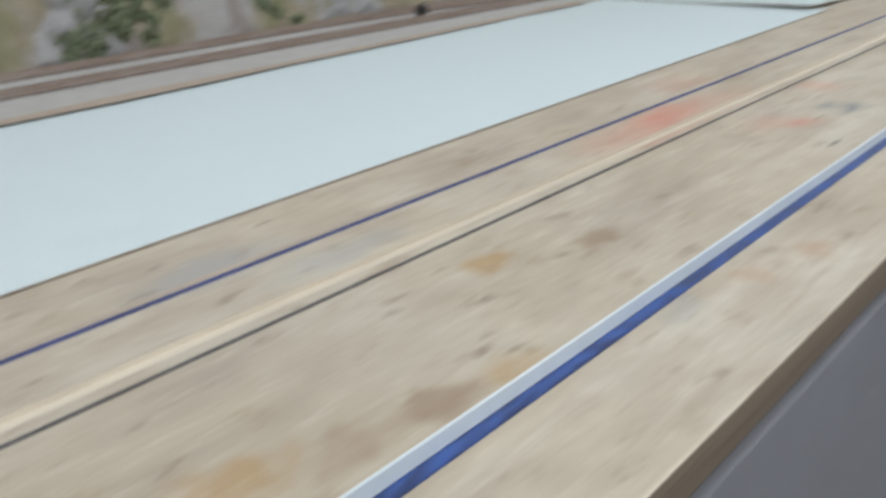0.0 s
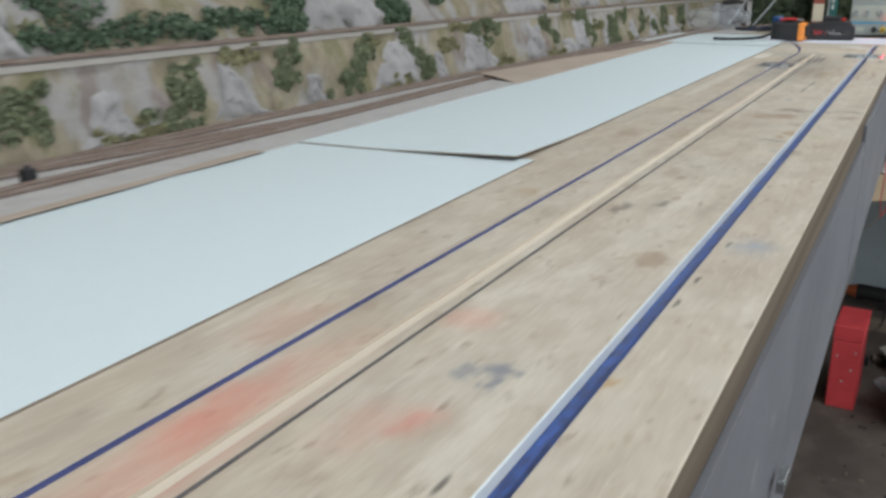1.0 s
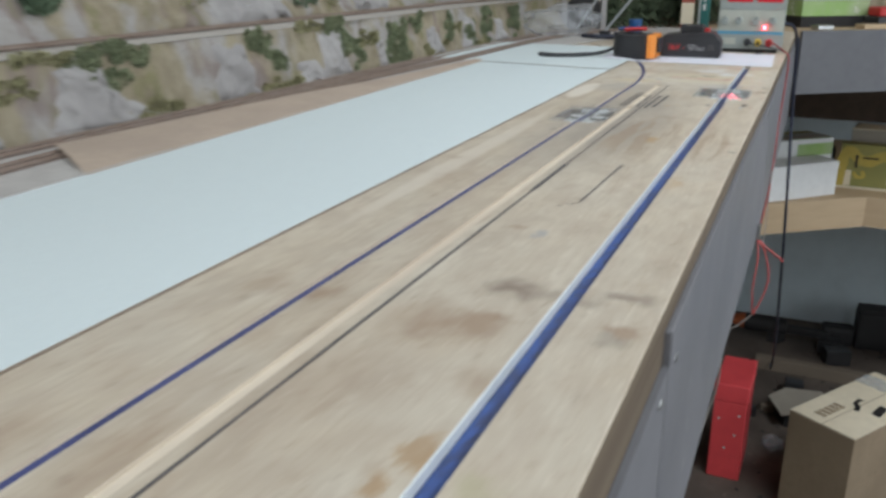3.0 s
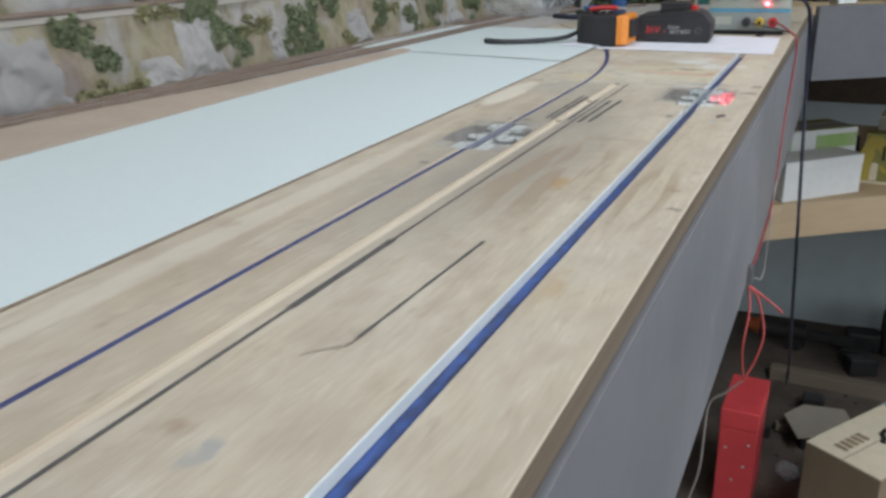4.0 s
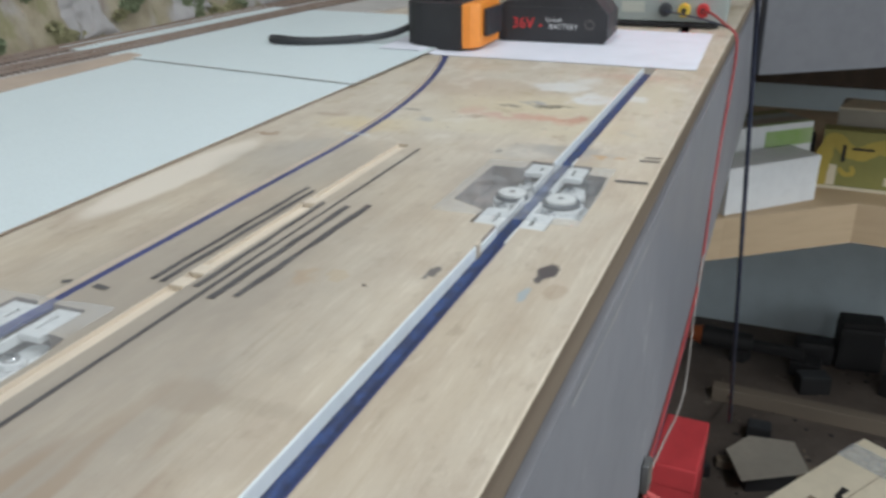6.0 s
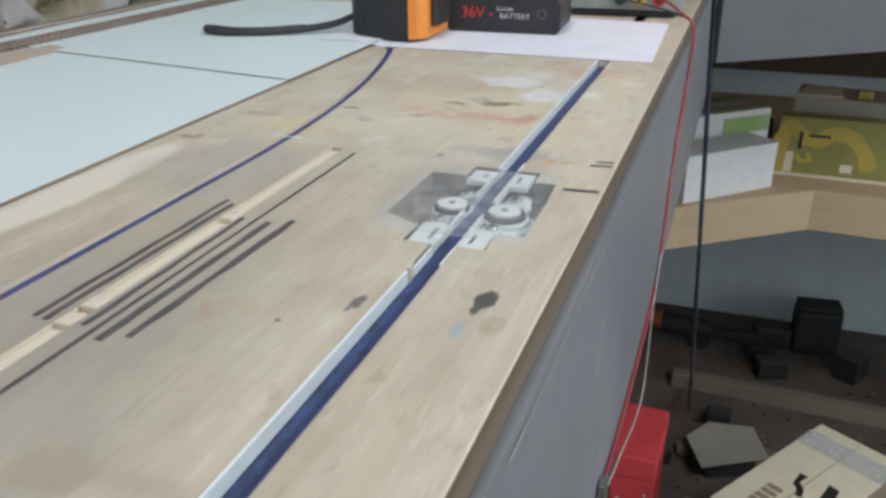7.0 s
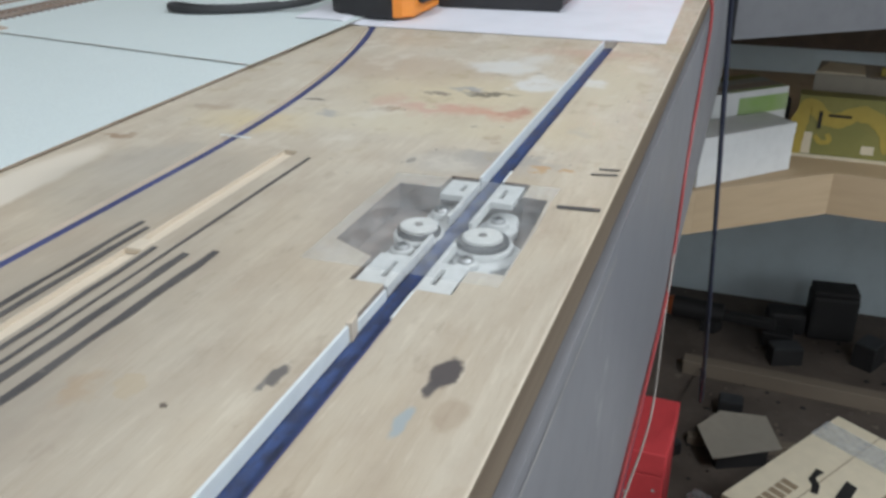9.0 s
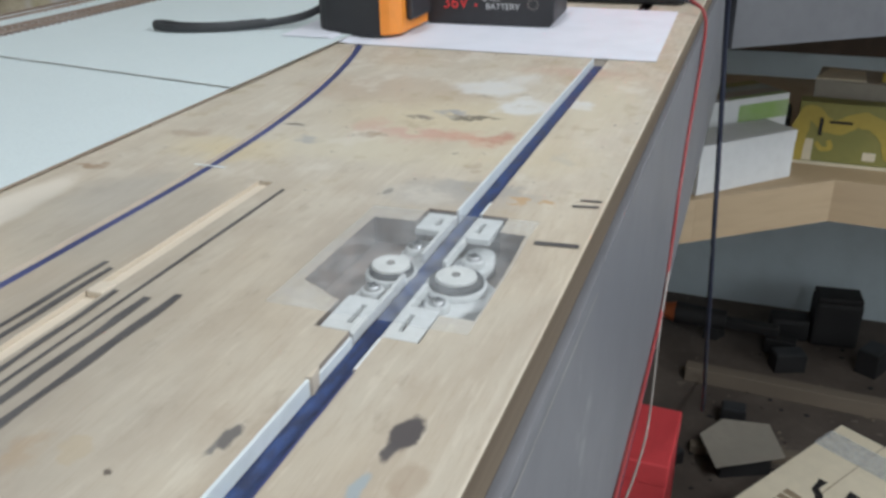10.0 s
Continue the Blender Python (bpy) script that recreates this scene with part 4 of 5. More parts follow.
def terrain(name, levels, material, rough, label, scale=14.0):
    """Levels of (way back from the foot, height), lofted along it and roughened."""
    bm = bmesh.new()
    rows = []
    for p, b in zip(FOOT, BACK):
        row = []
        for k, (s, z) in enumerate(levels):
            q = p + b * s + Vector((0, 0, z))
            inner = 0.0 if k in (0, len(levels) - 1) else 1.0
            r = inner * rough * (noise.noise(q * scale) + 0.5 * noise.noise(q * scale * 3.1) + 0.25 * noise.noise(q * scale * 7))
            row.append(bm.verts.new(q - b * r + Vector((0, 0, 0.3 * r))))
        rows.append(row)
    for a, c in zip(rows, rows[1:]):
        for k in range(len(levels) - 1):
            bm.faces.new((a[k], c[k], c[k + 1], a[k + 1]))
    return tagged(part(name, bm, material, None, "", True), label, "scenery", kind="structure")


low = [(0.022 * t, 0.001 + 0.082 * t) for t in [k / 14 for k in range(15)]]
terrain("embankment_lower", low, CLIFF, 0.008, "modelled rock and grass embankment behind the rear track")
terrain("embankment_ledge", [(0.020, 0.083), (0.045, 0.084), (0.075, 0.084), (0.12, 0.085)], LEDGE, 0.001, "pale ballasted ledge of the upper railway line")
high = [(0.105 + 0.10 * t + 0.03 * math.sin(5 * t), 0.083 + 0.42 * t) for t in [k / 36 for k in range(37)]]
terrain("embankment_upper", high, CLIFF, 0.018, "modelled rocky hillside above the upper railway line", 9.0)
tagged(part("trackbed", prism([(-0.70, -3.0), (-0.488, -3.0), (-0.505, -1.0), (-0.508, 0.3), (-0.45, 0.62), (-0.35, 0.95), (-0.15, 1.2), (-0.15, 1.21), (-0.62, 1.21), (-0.70, 0.7)], 0.0005, 0.0030), BALLAST), "pale grey ballast bed of the model railway", "trackbed", kind="structure")


def track(name, pts, z, label, gauge=0.0165):
    t = thing(name, label, "railway track", (0, 0, z), 0, "model railway tracks")
    line = smooth_line([(x, y, 0) for x, y in pts], 24)
    length, walked, nxt = 0.0, 0.0, 0.0
    sl = bmesh.new()
    for a, b in zip(line, line[1:]):
        d = (b - a)
        while nxt < walked + d.length:
            c = a + d * ((nxt - walked) / d.length)
            u = d.normalized()
            n = Vector((u.y, -u.x, 0))
            vs = []
            for zz in (0.0, 0.0018):
                for sx, sy in ((-1, -1), (1, -1), (1, 1), (-1, 1)):
                    vs.append(sl.verts.new(c + n * sx * 0.0145 + u * sy * 0.0014 + Vector((0, 0, zz))))
            for f in ((4, 5, 6, 7), (0, 1, 5, 4), (1, 2, 6, 5), (2, 3, 7, 6), (3, 0, 4, 7)):
                sl.faces.new([vs[k] for k in f])
            nxt += 0.0075
        walked += d.length
    ob = part("sleeper_bed", sl, SLEEPER, t)
    tagged(ob, kind="stuff")
    for s in (-0.5, 0.5):
        bm = bmesh.new()
        rows = []
        for i, p in enumerate(line):
            d = (line[min(i + 1, len(line) - 1)] - line[max(i - 1, 0)]).normalized()
            n = Vector((d.y, -d.x, 0))
            rows.append([bm.verts.new(p + n * (s * gauge + o) + Vector((0, 0, h))) for o, h in ((-0.0011, 0.0018), (-0.0005, 0.0024), (-0.0006, 0.0042), (0.0006, 0.0042), (0.0005, 0.0024), (0.0011, 0.0018))])
        for a, b in zip(rows, rows[1:]):
            for k in range(5):
                bm.faces.new((a[k], b[k], b[k + 1], a[k + 1]))
        part("rail", bm, RAIL, t)
    return t


track("railway_track", [(foot(y) + 0.024, y) for y in (-3.0, -2.2, -1.6, -1.1, -0.6, -0.2, 0.25, 0.65)] + [(-0.555, 0.92), (-0.46, 1.15)], 0.003, "weathered brown track along the foot of the embankment")
track("railway_track", [(-0.578, -3.0), (-0.576, -2.0), (-0.572, -1.6), (-0.568, -1.2), (-0.578, -0.8), (-0.588, -0.4), (-0.583, -0.15), (-0.573, 0.0), (-0.561, 0.15), (-0.550, 0.3), (-0.530, 0.70), (-0.47, 0.95), (-0.36, 1.16)], 0.003, "weathered brown track running under the cardboard")
track("railway_track", [(foot(-1.62) + 0.024, -1.62), (-0.628, -1.48), (-0.600, -1.30), (-0.570, -1.12)], 0.0032, "crossover track joining the two lines")
bm_up = [(p + b * 0.085) for p, b in zip(FOOT, BACK)][::12]
track("railway_track", [(p.x, p.y) for p in bm_up], 0.0855, "brown track on the upper ledge")
sw = thing("point_motor", "small black point motor beside the crossover", "point motor", (-0.585, -1.515, 0.003))
part("housing", block(-0.004, 0.004, -0.006, 0.006, 0, 0.013, 0.001), BLACK, sw)
part("cap", tube((0, 0, 0.013), 0.003, 0.0025, 0.003, 12), RUBBER, sw)
tagged(part("cork_strip", ribbon([(-0.4935, -3.0), (-0.4960, -2.2), (-0.5010, -1.7), (-0.5075, -1.32)], 0.016, 0.0036, 0.6), CORK), "thin tan cork edge of the trackbed beside the white sheets", "cork", kind="structure")

# rocks and shrubs of the hillside
RNG = random.Random(7)


FOOT_Y = [p.y for p in FOOT]


def on_bank(y, s, z):
    f = float(np.interp(y, FOOT_Y, range(len(FOOT))))
    i = min(int(f), len(FOOT) - 2)
    return FOOT[i].lerp(FOOT[i + 1], f - i) + BACK[i] * s + Vector((0, 0, z)), -BACK[i]


def lower_bank(y, z, proud):
    q, out = on_bank(y, 0.268 * z, z)
    r = 0.008 * (noise.noise(q * 14) + 0.5 * noise.noise(q * 43.4) + 0.25 * noise.noise(q * 98))
    return q + out * (r + proud)


def upper_bank(y, z, proud):
    t = (z - 0.083) / 0.42
    q, out = on_bank(y, 0.105 + 0.10 * t + 0.03 * math.sin(5 * t), z)
    r = 0.018 * (noise.noise(q * 9) + 0.5 * noise.noise(q * 27.9) + 0.25 * noise.noise(q * 63))
    return q + out * (r + proud)


def outcrop(bank, foot_span, top_span, z0, z1, bulge, seed):
    """A craggy plaster face, wide at its foot and narrow at its top, let into the bank all round."""
    bm = bmesh.new()
    n, m = 30, 20
    rows = []
    for i in range(n + 1):
        row = []
        for j in range(m + 1):
            u, v = i / n, j / m
            lo = foot_span[0] + (foot_span[1] - foot_span[0]) * u
            hi = top_span[0] + (top_span[1] - top_span[0]) * u
            w = v ** 0.7
            y, z = lo + (hi - lo) * w, z0 + (z1 - z0) * v
            p = Vector((y * 30, z * 30, seed))
            y += 0.10 * (foot_span[1] - foot_span[0]) * noise.noise(p * 1.1)
            z += 0.10 * (z1 - z0) * noise.noise(p * 1.3 + Vector((5, 0, 0)))
            rim = min(1.0, 5 * min(u, 1 - u, v + 0.06, 1 - v))
            crag = abs(noise.noise(p * 1.2)) + 0.5 * abs(noise.noise(p * 2.7)) + 0.3 * noise.noise(p * 6)
            row.append(bm.verts.new(bank(y, max(z, 0.0032), -0.004 + bulge * rim * (0.55 + 0.9 * crag))))
        rows.append(row)
    for a, b in zip(rows, rows[1:]):
        for j in range(m):
            bm.faces.new((a[j], b[j], b[j + 1], a[j + 1]))
    ob = part("rock_outcrop", bm, ROCK, None, "", True)
    return tagged(ob, "pale lilac-grey plaster rock face set in the embankment", "rock", "rocks in the embankment")


LOW_ROCKS = ((-1.92, -1.80, -1.88, -1.83, 0.07), (-1.60, -1.48, -1.57, -1.52, 0.075), (-1.40, -1.31, -1.37, -1.33, 0.06), (-1.22, -1.10, -1.19, -1.16, 0.08), (-1.04, -0.98, -1.03, -1.0, 0.045), (-0.935, -0.72, -0.80, -0.755, 0.078), (-0.70, -0.655, -0.69, -0.665, 0.05), (-0.615, -0.40, -0.575, -0.53, 0.078), (-0.345, -0.245, -0.34, -0.255, 0.079), (-0.17, -0.07, -0.14, -0.10, 0.035), (-0.095, 0.01, -0.085, -0.02, 0.079), (0.075, 0.125, 0.08, 0.11, 0.05), (0.28, 0.37, 0.29, 0.35, 0.058), (0.44, 0.54, 0.46, 0.51, 0.075), (0.62, 0.70, 0.63, 0.67, 0.06))
for k, (a, b, c, d, h) in enumerate(LOW_ROCKS):
    outcrop(lower_bank, (a, b), (c, d), 0.0, h, 0.009, 3.1 * k)
HIGH_ROCKS = ((-1.78, -1.62, -1.74, -1.64, 0.22), (-1.46, -1.36, -1.44, -1.38, 0.18), (-0.885, -0.69, -0.87, -0.665, 0.27), (-0.195, -0.005, -0.18, -0.03, 0.23), (0.19, 0.33, 0.21, 0.32, 0.22), (0.54, 0.70, 0.55, 0.68, 0.24))
for k, (a, b, c, d, h) in enumerate(HIGH_ROCKS):
    outcrop(upper_bank, (a, b), (c, d), 0.083, h, 0.020, 40 + 2.3 * k)


def shrubs(name, spots, material, leaf, label):
    """Clumps of small crossed leaf flakes: spots of place, radii and count."""
    verts, faces = [], []
    for c, (rx, ry, rz), n in spots:
        for _ in range(n):
            d = Vector((RNG.gauss(0, 1), RNG.gauss(0, 1), RNG.gauss(0, 1))).normalized() * (0.35 + 0.65 * RNG.random() ** 0.5)
            p = c + Vector((d.x * rx, d.y * ry, d.z * rz))
            p += Vector((0.004 * noise.noise(p * 40), 0, 0.006 * noise.noise(p * 35)))
            a, b = Vector((RNG.gauss(0, 1), RNG.gauss(0, 1), RNG.gauss(0, 1))).normalized(), Vector((RNG.gauss(0, 1), RNG.gauss(0, 1), RNG.gauss(0, 1))).normalized()
            b = (b - a * a.dot(b)).normalized()
            s = leaf * RNG.uniform(0.6, 1.5)
            k = len(verts)
            verts += [p - a * s, p + b * s * 0.6, p + a * s, p - b * s * 0.6]
            faces.append((k, k + 1, k + 2, k + 3))
    me = bpy.data.meshes.new(name)
    me.from_pydata([tuple(v) for v in verts], [], faces)
    me.materials.append(material)
    return tagged(new(name, me), label, "shrubs", kind="stuff")


green, dark_green, olive = [], [], []
# shrubs of the lower bank: strips from (y, z) to (y, z) with a half-width
LOW_GREEN = ((-1.86, 0.01, -1.78, 0.07, 0.02), (-1.66, 0.02, -1.62, 0.075, 0.018), (-1.47, 0.01, -1.44, 0.06, 0.02), (-1.28, 0.01, -1.24, 0.075, 0.02), (-1.08, 0.03, -1.05, 0.078, 0.012), (-0.955, 0.008, -0.90, 0.045, 0.018), (-0.905, 0.045, -0.87, 0.070, 0.012), (-0.757, 0.078, -0.738, 0.045, 0.009), (-0.742, 0.045, -0.705, 0.010, 0.013), (-0.545, 0.072, -0.50, 0.045, 0.014), (-0.50, 0.078, -0.45, 0.076, 0.010), (-0.235, 0.080, -0.195, 0.028, 0.011), (-0.035, 0.082, 0.030, 0.018, 0.014), (-0.05, 0.082, -0.01, 0.080, 0.010), (0.125, 0.012, 0.205, 0.012, 0.013), (0.135, 0.02, 0.165, 0.062, 0.010), (0.195, 0.03, 0.205, 0.065, 0.010), (0.255, 0.06, 0.27, 0.075, 0.010), (0.39, 0.03, 0.41, 0.075, 0.014), (0.485, 0.015, 0.50, 0.045, 0.012), (0.57, 0.02, 0.60, 0.07, 0.016), (0.72, 0.02, 0.76, 0.07, 0.02))
for ya, za, yb, zb, w in LOW_GREEN:
    n = 5 + int(260 * (abs(yb - ya) + abs(zb - za)))
    for _ in range(n):
        t = RNG.random()
        y, z = ya + (yb - ya) * t + RNG.gauss(0, w * 0.9), za + (zb - za) * t + RNG.gauss(0, w * 0.5)
        green.append((lower_bank(y, min(max(z, 0.007), 0.084), 0.0015), (0.0034, 0.0100, 0.0085), 130))
LOW_OLIVE = ((-1.55, 0.075, 0.05), (-1.33, 0.01, 0.04), (-1.14, 0.075, 0.04), (-0.86, 0.072, 0.025), (-0.80, 0.01, 0.03), (-0.64, 0.055, 0.03), (-0.57, 0.080, 0.05), (-0.44, 0.008, 0.03), (-0.20, 0.007, 0.045), (-0.10, 0.082, 0.03), (0.06, 0.05, 0.03), (0.315, 0.009, 0.055), (0.42, 0.05, 0.03), (0.55, 0.01, 0.04))
for yc, zc, w in LOW_OLIVE:
    for _ in range(11):
        y, z = yc + RNG.uniform(-w, w), zc + RNG.gauss(0, 0.005)
        olive.append((lower_bank(y, min(max(z, 0.006), 0.084), 0.0015), (0.003, 0.012, 0.006), 60))
for k in range(95):
    y = -1.95 + 1.05 * k / 94
    dark_green.append((upper_bank(y, 0.103 + 0.012 * noise.noise(Vector((y * 6, 0, 0))) + RNG.uniform(-0.010, 0.014), 0.003), (0.008, 0.016, 0.013), 150))
# shrubs of the upper hillside
for y, w, z0, z1 in ((-0.92, 0.045, 0.09, 0.17), (-0.88, 0.03, 0.13, 0.24), (-0.63, 0.050, 0.09, 0.24), (-0.66, 0.03, 0.09, 0.13), (-0.485, 0.012, 0.13, 0.18), (0.03, 0.03, 0.10, 0.24), (0.42, 0.045, 0.10, 0.22), (-0.31, 0.03, 0.20, 0.27), (-1.30, 0.05, 0.12, 0.22), (0.15, 0.02, 0.12, 0.2), (0.76, 0.04, 0.1, 0.22)):
    for _ in range(24):
        z = RNG.uniform(z0, z1)
        dark_green.append((upper_bank(y + RNG.uniform(-w, w), z, 0.004), (0.010, 0.018, 0.016), 150))
for _ in range(70):
    y, z = RNG.uniform(-1.9, 0.9), RNG.uniform(0.1, 0.3)
    olive.append((upper_bank(y, z, 0.002), (0.006, 0.020, 0.010), 50))
shrubs("shrubbery", green, LEAF, 0.0024, "soft green modelled shrubs on the lower embankment")
shrubs("shrubbery", dark_green, LEAF_DARK, 0.0028, "dense dark green modelled shrubs on the upper hillside")
shrubs("dry_grass", olive, LEAF_PALE, 0.0028, "olive dry grass tufts on the embankment")


def conifer(x, y, h, r, seed):
    t = thing("fir_tree", "dark green model fir tree before the hillside", "tree", (x, y, 0.0), 0, "model fir trees")
    part("trunk", tube((0, 0, 0), 0.004, 0.001, h * 0.95, 8), BARK, t)
    rng = random.Random(seed)
    bm = bmesh.new()
    for k in range(1500):
        f = rng.random() ** 0.8
        z = h * (0.12 + 0.88 * f)
        rad = r * (1.02 - f) * (0.35 + 0.65 * rng.random()) * (1 + 0.25 * math.sin(f * 45))
        a = rng.uniform(0, 2 * math.pi)
        c = Vector((math.cos(a) * rad, math.sin(a) * rad, z - rad * 0.35))
        out = Vector((math.cos(a), math.sin(a), -0.5)).normalized() * 0.011 * rng.uniform(0.6, 1.3)
        side = Vector((-math.sin(a), math.cos(a), rng.uniform(-0.4, 0.4))) * 0.0035
        bm.faces.new([bm.verts.new(c - out - side), bm.verts.new(c + out), bm.verts.new(c - out + side)])
    part("crown", bm, CONIFER, t)
    return t


for k, (x, y, h, r) in enumerate(((-0.46, 1.12, 0.15, 0.048), (-0.425, 1.19, 0.17, 0.05), (-0.385, 1.25, 0.16, 0.048), (-0.345, 1.31, 0.18, 0.054), (-0.30, 1.37, 0.16, 0.05), (-0.255, 1.43, 0.18, 0.054), (-0.20, 1.47, 0.16, 0.048), (-0.15, 1.50, 0.17, 0.05), (-0.405, 1.30, 0.2, 0.05), (-0.32, 1.42, 0.2, 0.05))):
    conifer(x, y, h, r, 11 + k)

# tunnel mouth in the bend
tm = thing("tunnel_portal", "dark tunnel mouth with a stone surround in the embankment", "tunnel portal", (-0.528, 1.055, 0.003), 28)
arch = [(-0.045, 0.0), (0.045, 0.0), (0.045, 0.055)] + [(0.045 * math.cos(a), 0.055 + 0.03 * math.sin(a)) for a in [math.pi * k / 8 for k in range(1, 8)]] + [(-0.045, 0.055)]
# solid arch painted black for the darkness inside; there is no real opening
bm = prism(arch, 0.0, 0.014)
bmesh.ops.transform(bm, matrix=Matrix.Rotation(math.pi / 2, 4, "X"), verts=bm.verts[:])
part("dark_mouth", bm, BLACK, tm, "black panel standing for the unlit tunnel inside")
for sx in (-1, 1):
    part("stone_pier", block(sx * 0.0525 - 0.0075, sx * 0.0525 + 0.0075, -0.020, 0.004, 0, 0.075, 0.0015), ROCK, tm)

# far part of the deck beyond the board, and its angled fascia
deck = thing("far_deck", "grey-fronted deck turning away beyond the plywood table", "table", (0, 0, 0))
part("deck_top", prism([(-0.9, 1.2205), (-0.004, 1.2205), (0.010, 1.257), (1.30, 2.19), (1.30, 2.66), (-0.9, 2.66)], -0.020, -0.0002), SHELF_PLY, deck)
ang = math.degrees(math.atan2(0.149, 0.206))
# dark board added to stand for the deck's shade on the upper wall
part("shade_board", block(-0.6, 1.3, 2.700, 2.745, -0.46, -0.0205, 0.002), BARK, deck, "dark brown board added for the deck's shade on the wall")
fp = part("fascia", block(0, 1.55, -0.008, 0.008, -0.165, 0.0, 0.0012), GREY_DARK, deck, "grey painted fascia board, coloured darker than the near one")
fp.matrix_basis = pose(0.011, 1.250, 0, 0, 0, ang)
for x, y in ((-0.5, 2.2), (1.2, 2.2)):
    part("leg", block(x - 0.03, x + 0.03, y - 0.03, y + 0.03, -1.40, -0.020, 0.003), SHELF_PLY, deck)

# ---- tools at the end of the board ----
case = thing("tool_case", "black and orange tool case with a wrist strap on paper", "tool case", (-0.005, -0.008, 0.0012))
pts = [(-0.2965 + 0.030 - 0.030 * math.cos(a), 0.428 - 0.036 * math.sin(a)) for a in [math.pi * k / 14 - math.pi / 2 for k in range(15)]]
pts = [(-0.229, 0.392)] + [(-0.264 + 0.033 * math.cos(a), 0.428 + 0.036 * math.sin(a)) for a in [-math.pi / 2 - math.pi * k / 14 for k in range(15)]] + [(-0.229, 0.464)]
part("body", prism(pts, 0.0, 0.044, 0.003), BLACK_CASE, case, "ribbed black plastic body")
part("end_panel", prism([(-0.2288, 0.391), (-0.222, 0.3945), (-0.2150, 0.404), (-0.2150, 0.462), (-0.2288, 0.465)], 0.002, 0.0445, 0.002), ORANGE, case, "bright orange end panel")
part("neck", block(-0.2148, -0.2090, 0.412, 0.455, 0.012, 0.038, 0.002), BLACK_CASE, case)
for k in range(4):
    part("rib", block(-0.290 + 0.012 * k, -0.284 + 0.012 * k, 0.41, 0.45, 0.0442, 0.0465, 0.0008), RUBBER, case)
part("strap", cord([(-0.288, 0.437, 0.022), (-0.309, 0.412, 0.0110), (-0.335, 0.390, 0.0070), (-0.365, 0.370, 0.0058), (-0.395, 0.358, 0.0056), (-0.418, 0.358, 0.0060), (-0.4265, 0.366, 0.0066), (-0.420, 0.372, 0.0060), (-0.396, 0.369, 0.0056), (-0.367, 0.378, 0.0058), (-0.337, 0.397, 0.0070)], 0.0020, 8, n=6, flat=1.7), RUBBER, case, "black woven wrist strap")

pliers = thing("pliers", "small pliers with red and blue grips lying on the tool case", "pliers", (-0.267, 0.422, 0.0480))
part("grip", cord([(-0.030, 0.018, 0.004), (-0.012, 0.010, 0.005), (0.004, 0.004, 0.005)], 0.0042, 8, flat=0.8), BLUE_PLASTIC, pliers, "blue plastic grip")
part("grip", cord([(-0.016, -0.008, 0.004), (0.004, -0.005, 0.006), (0.024, 0.0, 0.006)], 0.0045, 8, flat=0.8), RED_PLASTIC, pliers, "red plastic grip")
part("jaw", prism([(0.004, 0.0), (0.022, 0.006), (0.038, 0.010), (0.036, 0.014), (0.012, 0.010)], 0.002, 0.007, 0.001), CHROME, pliers)

bat = thing("battery_pack", "black lithium battery pack with red and white print on the paper", "battery", (-0.2245, 0.460, 0.0012), 3)
prof = [(0.0, 0.004), (0.004, 0.0), (0.110, 0.0), (0.1135, 0.004), (0.1135, 0.028), (0.100, 0.044), (0.086, 0.047), (0.010, 0.040), (0.0, 0.034)]
bm = prism([(x, z) for x, z in prof], -0.070, 0.0, 0.0012)
bmesh.ops.transform(bm, matrix=Matrix.Rotation(math.pi / 2, 4, "X"), verts=bm.verts[:])
part("body", bm, BLACK_CASE, bat, "scuffed black plastic shell")
part("rail_block", block(0.036, 0.078, 0.012, 0.056, 0.042, 0.058, 0.002), BLACK_CASE, bat)
part("latch", block(0.080, 0.090, 0.020, 0.045, 0.044, 0.053, 0.002), RED_PLASTIC, bat, "red latch button")
part("side_groove", block(0.006, 0.108, -0.0006, 0.0004, 0.0335, 0.0350), RUBBER, bat)
up = Matrix.Rotation(math.pi / 2, 4, "X")
lettering("lettering", "36V", 0.0150, TEXT_RED, bat, Matrix.Translation((0.0165, -0.0005, 0.0135)) @ up @ Matrix.Diagonal((0.95, 1, 1, 1)), "red printed number")
part("red_dot", tube((0.046, -0.0002, 0.0165), 0.0013, 0.0013, 0.0004, 12, "-Y"), TEXT_RED, bat)
lettering("lettering", "Li-ion", 0.0072, TEXT_WHITE, bat, Matrix.Translation((0.0510, -0.0005, 0.0205)) @ up, "white print")
lettering("lettering", "BATTERY", 0.0072, TEXT_WHITE, bat, Matrix.Translation((0.0545, -0.0005, 0.0135)) @ up, "white print")
ring = bmesh.new()
for k in range(10):
    a = 2 * math.pi * k / 10
    block(0.0955 + 0.0042 * math.cos(a) - 0.0008, 0.0955 + 0.0042 * math.cos(a) + 0.0008, -0.0004, 0.0003, 0.0185 + 0.0042 * math.sin(a) - 0.0008, 0.0185 + 0.0042 * math.sin(a) + 0.0008, 0, ring)
part("round_mark", ring, PENCIL, bat)

# bench power supply
psu = thing("power_supply", "grey bench power supply with red LED readouts switched on", "power supply", (-0.136, 0.610, 0.0), 3)
psu.matrix_world = psu.matrix_world @ Matrix.Diagonal((0.925, 1, 1, 1))
W, D, H = 0.137, 0.20, 0.190
part("case", block(0, W, 0.004, D, 0.006, H, 0.002), SUPPLY_GREY, psu, "grey-green enamelled case")
part("upper_panel", block(0.002, W - 0.002, 0.0, 0.0038, 0.083, H - 0.002, 0.0008), SUPPLY_GREY, psu)
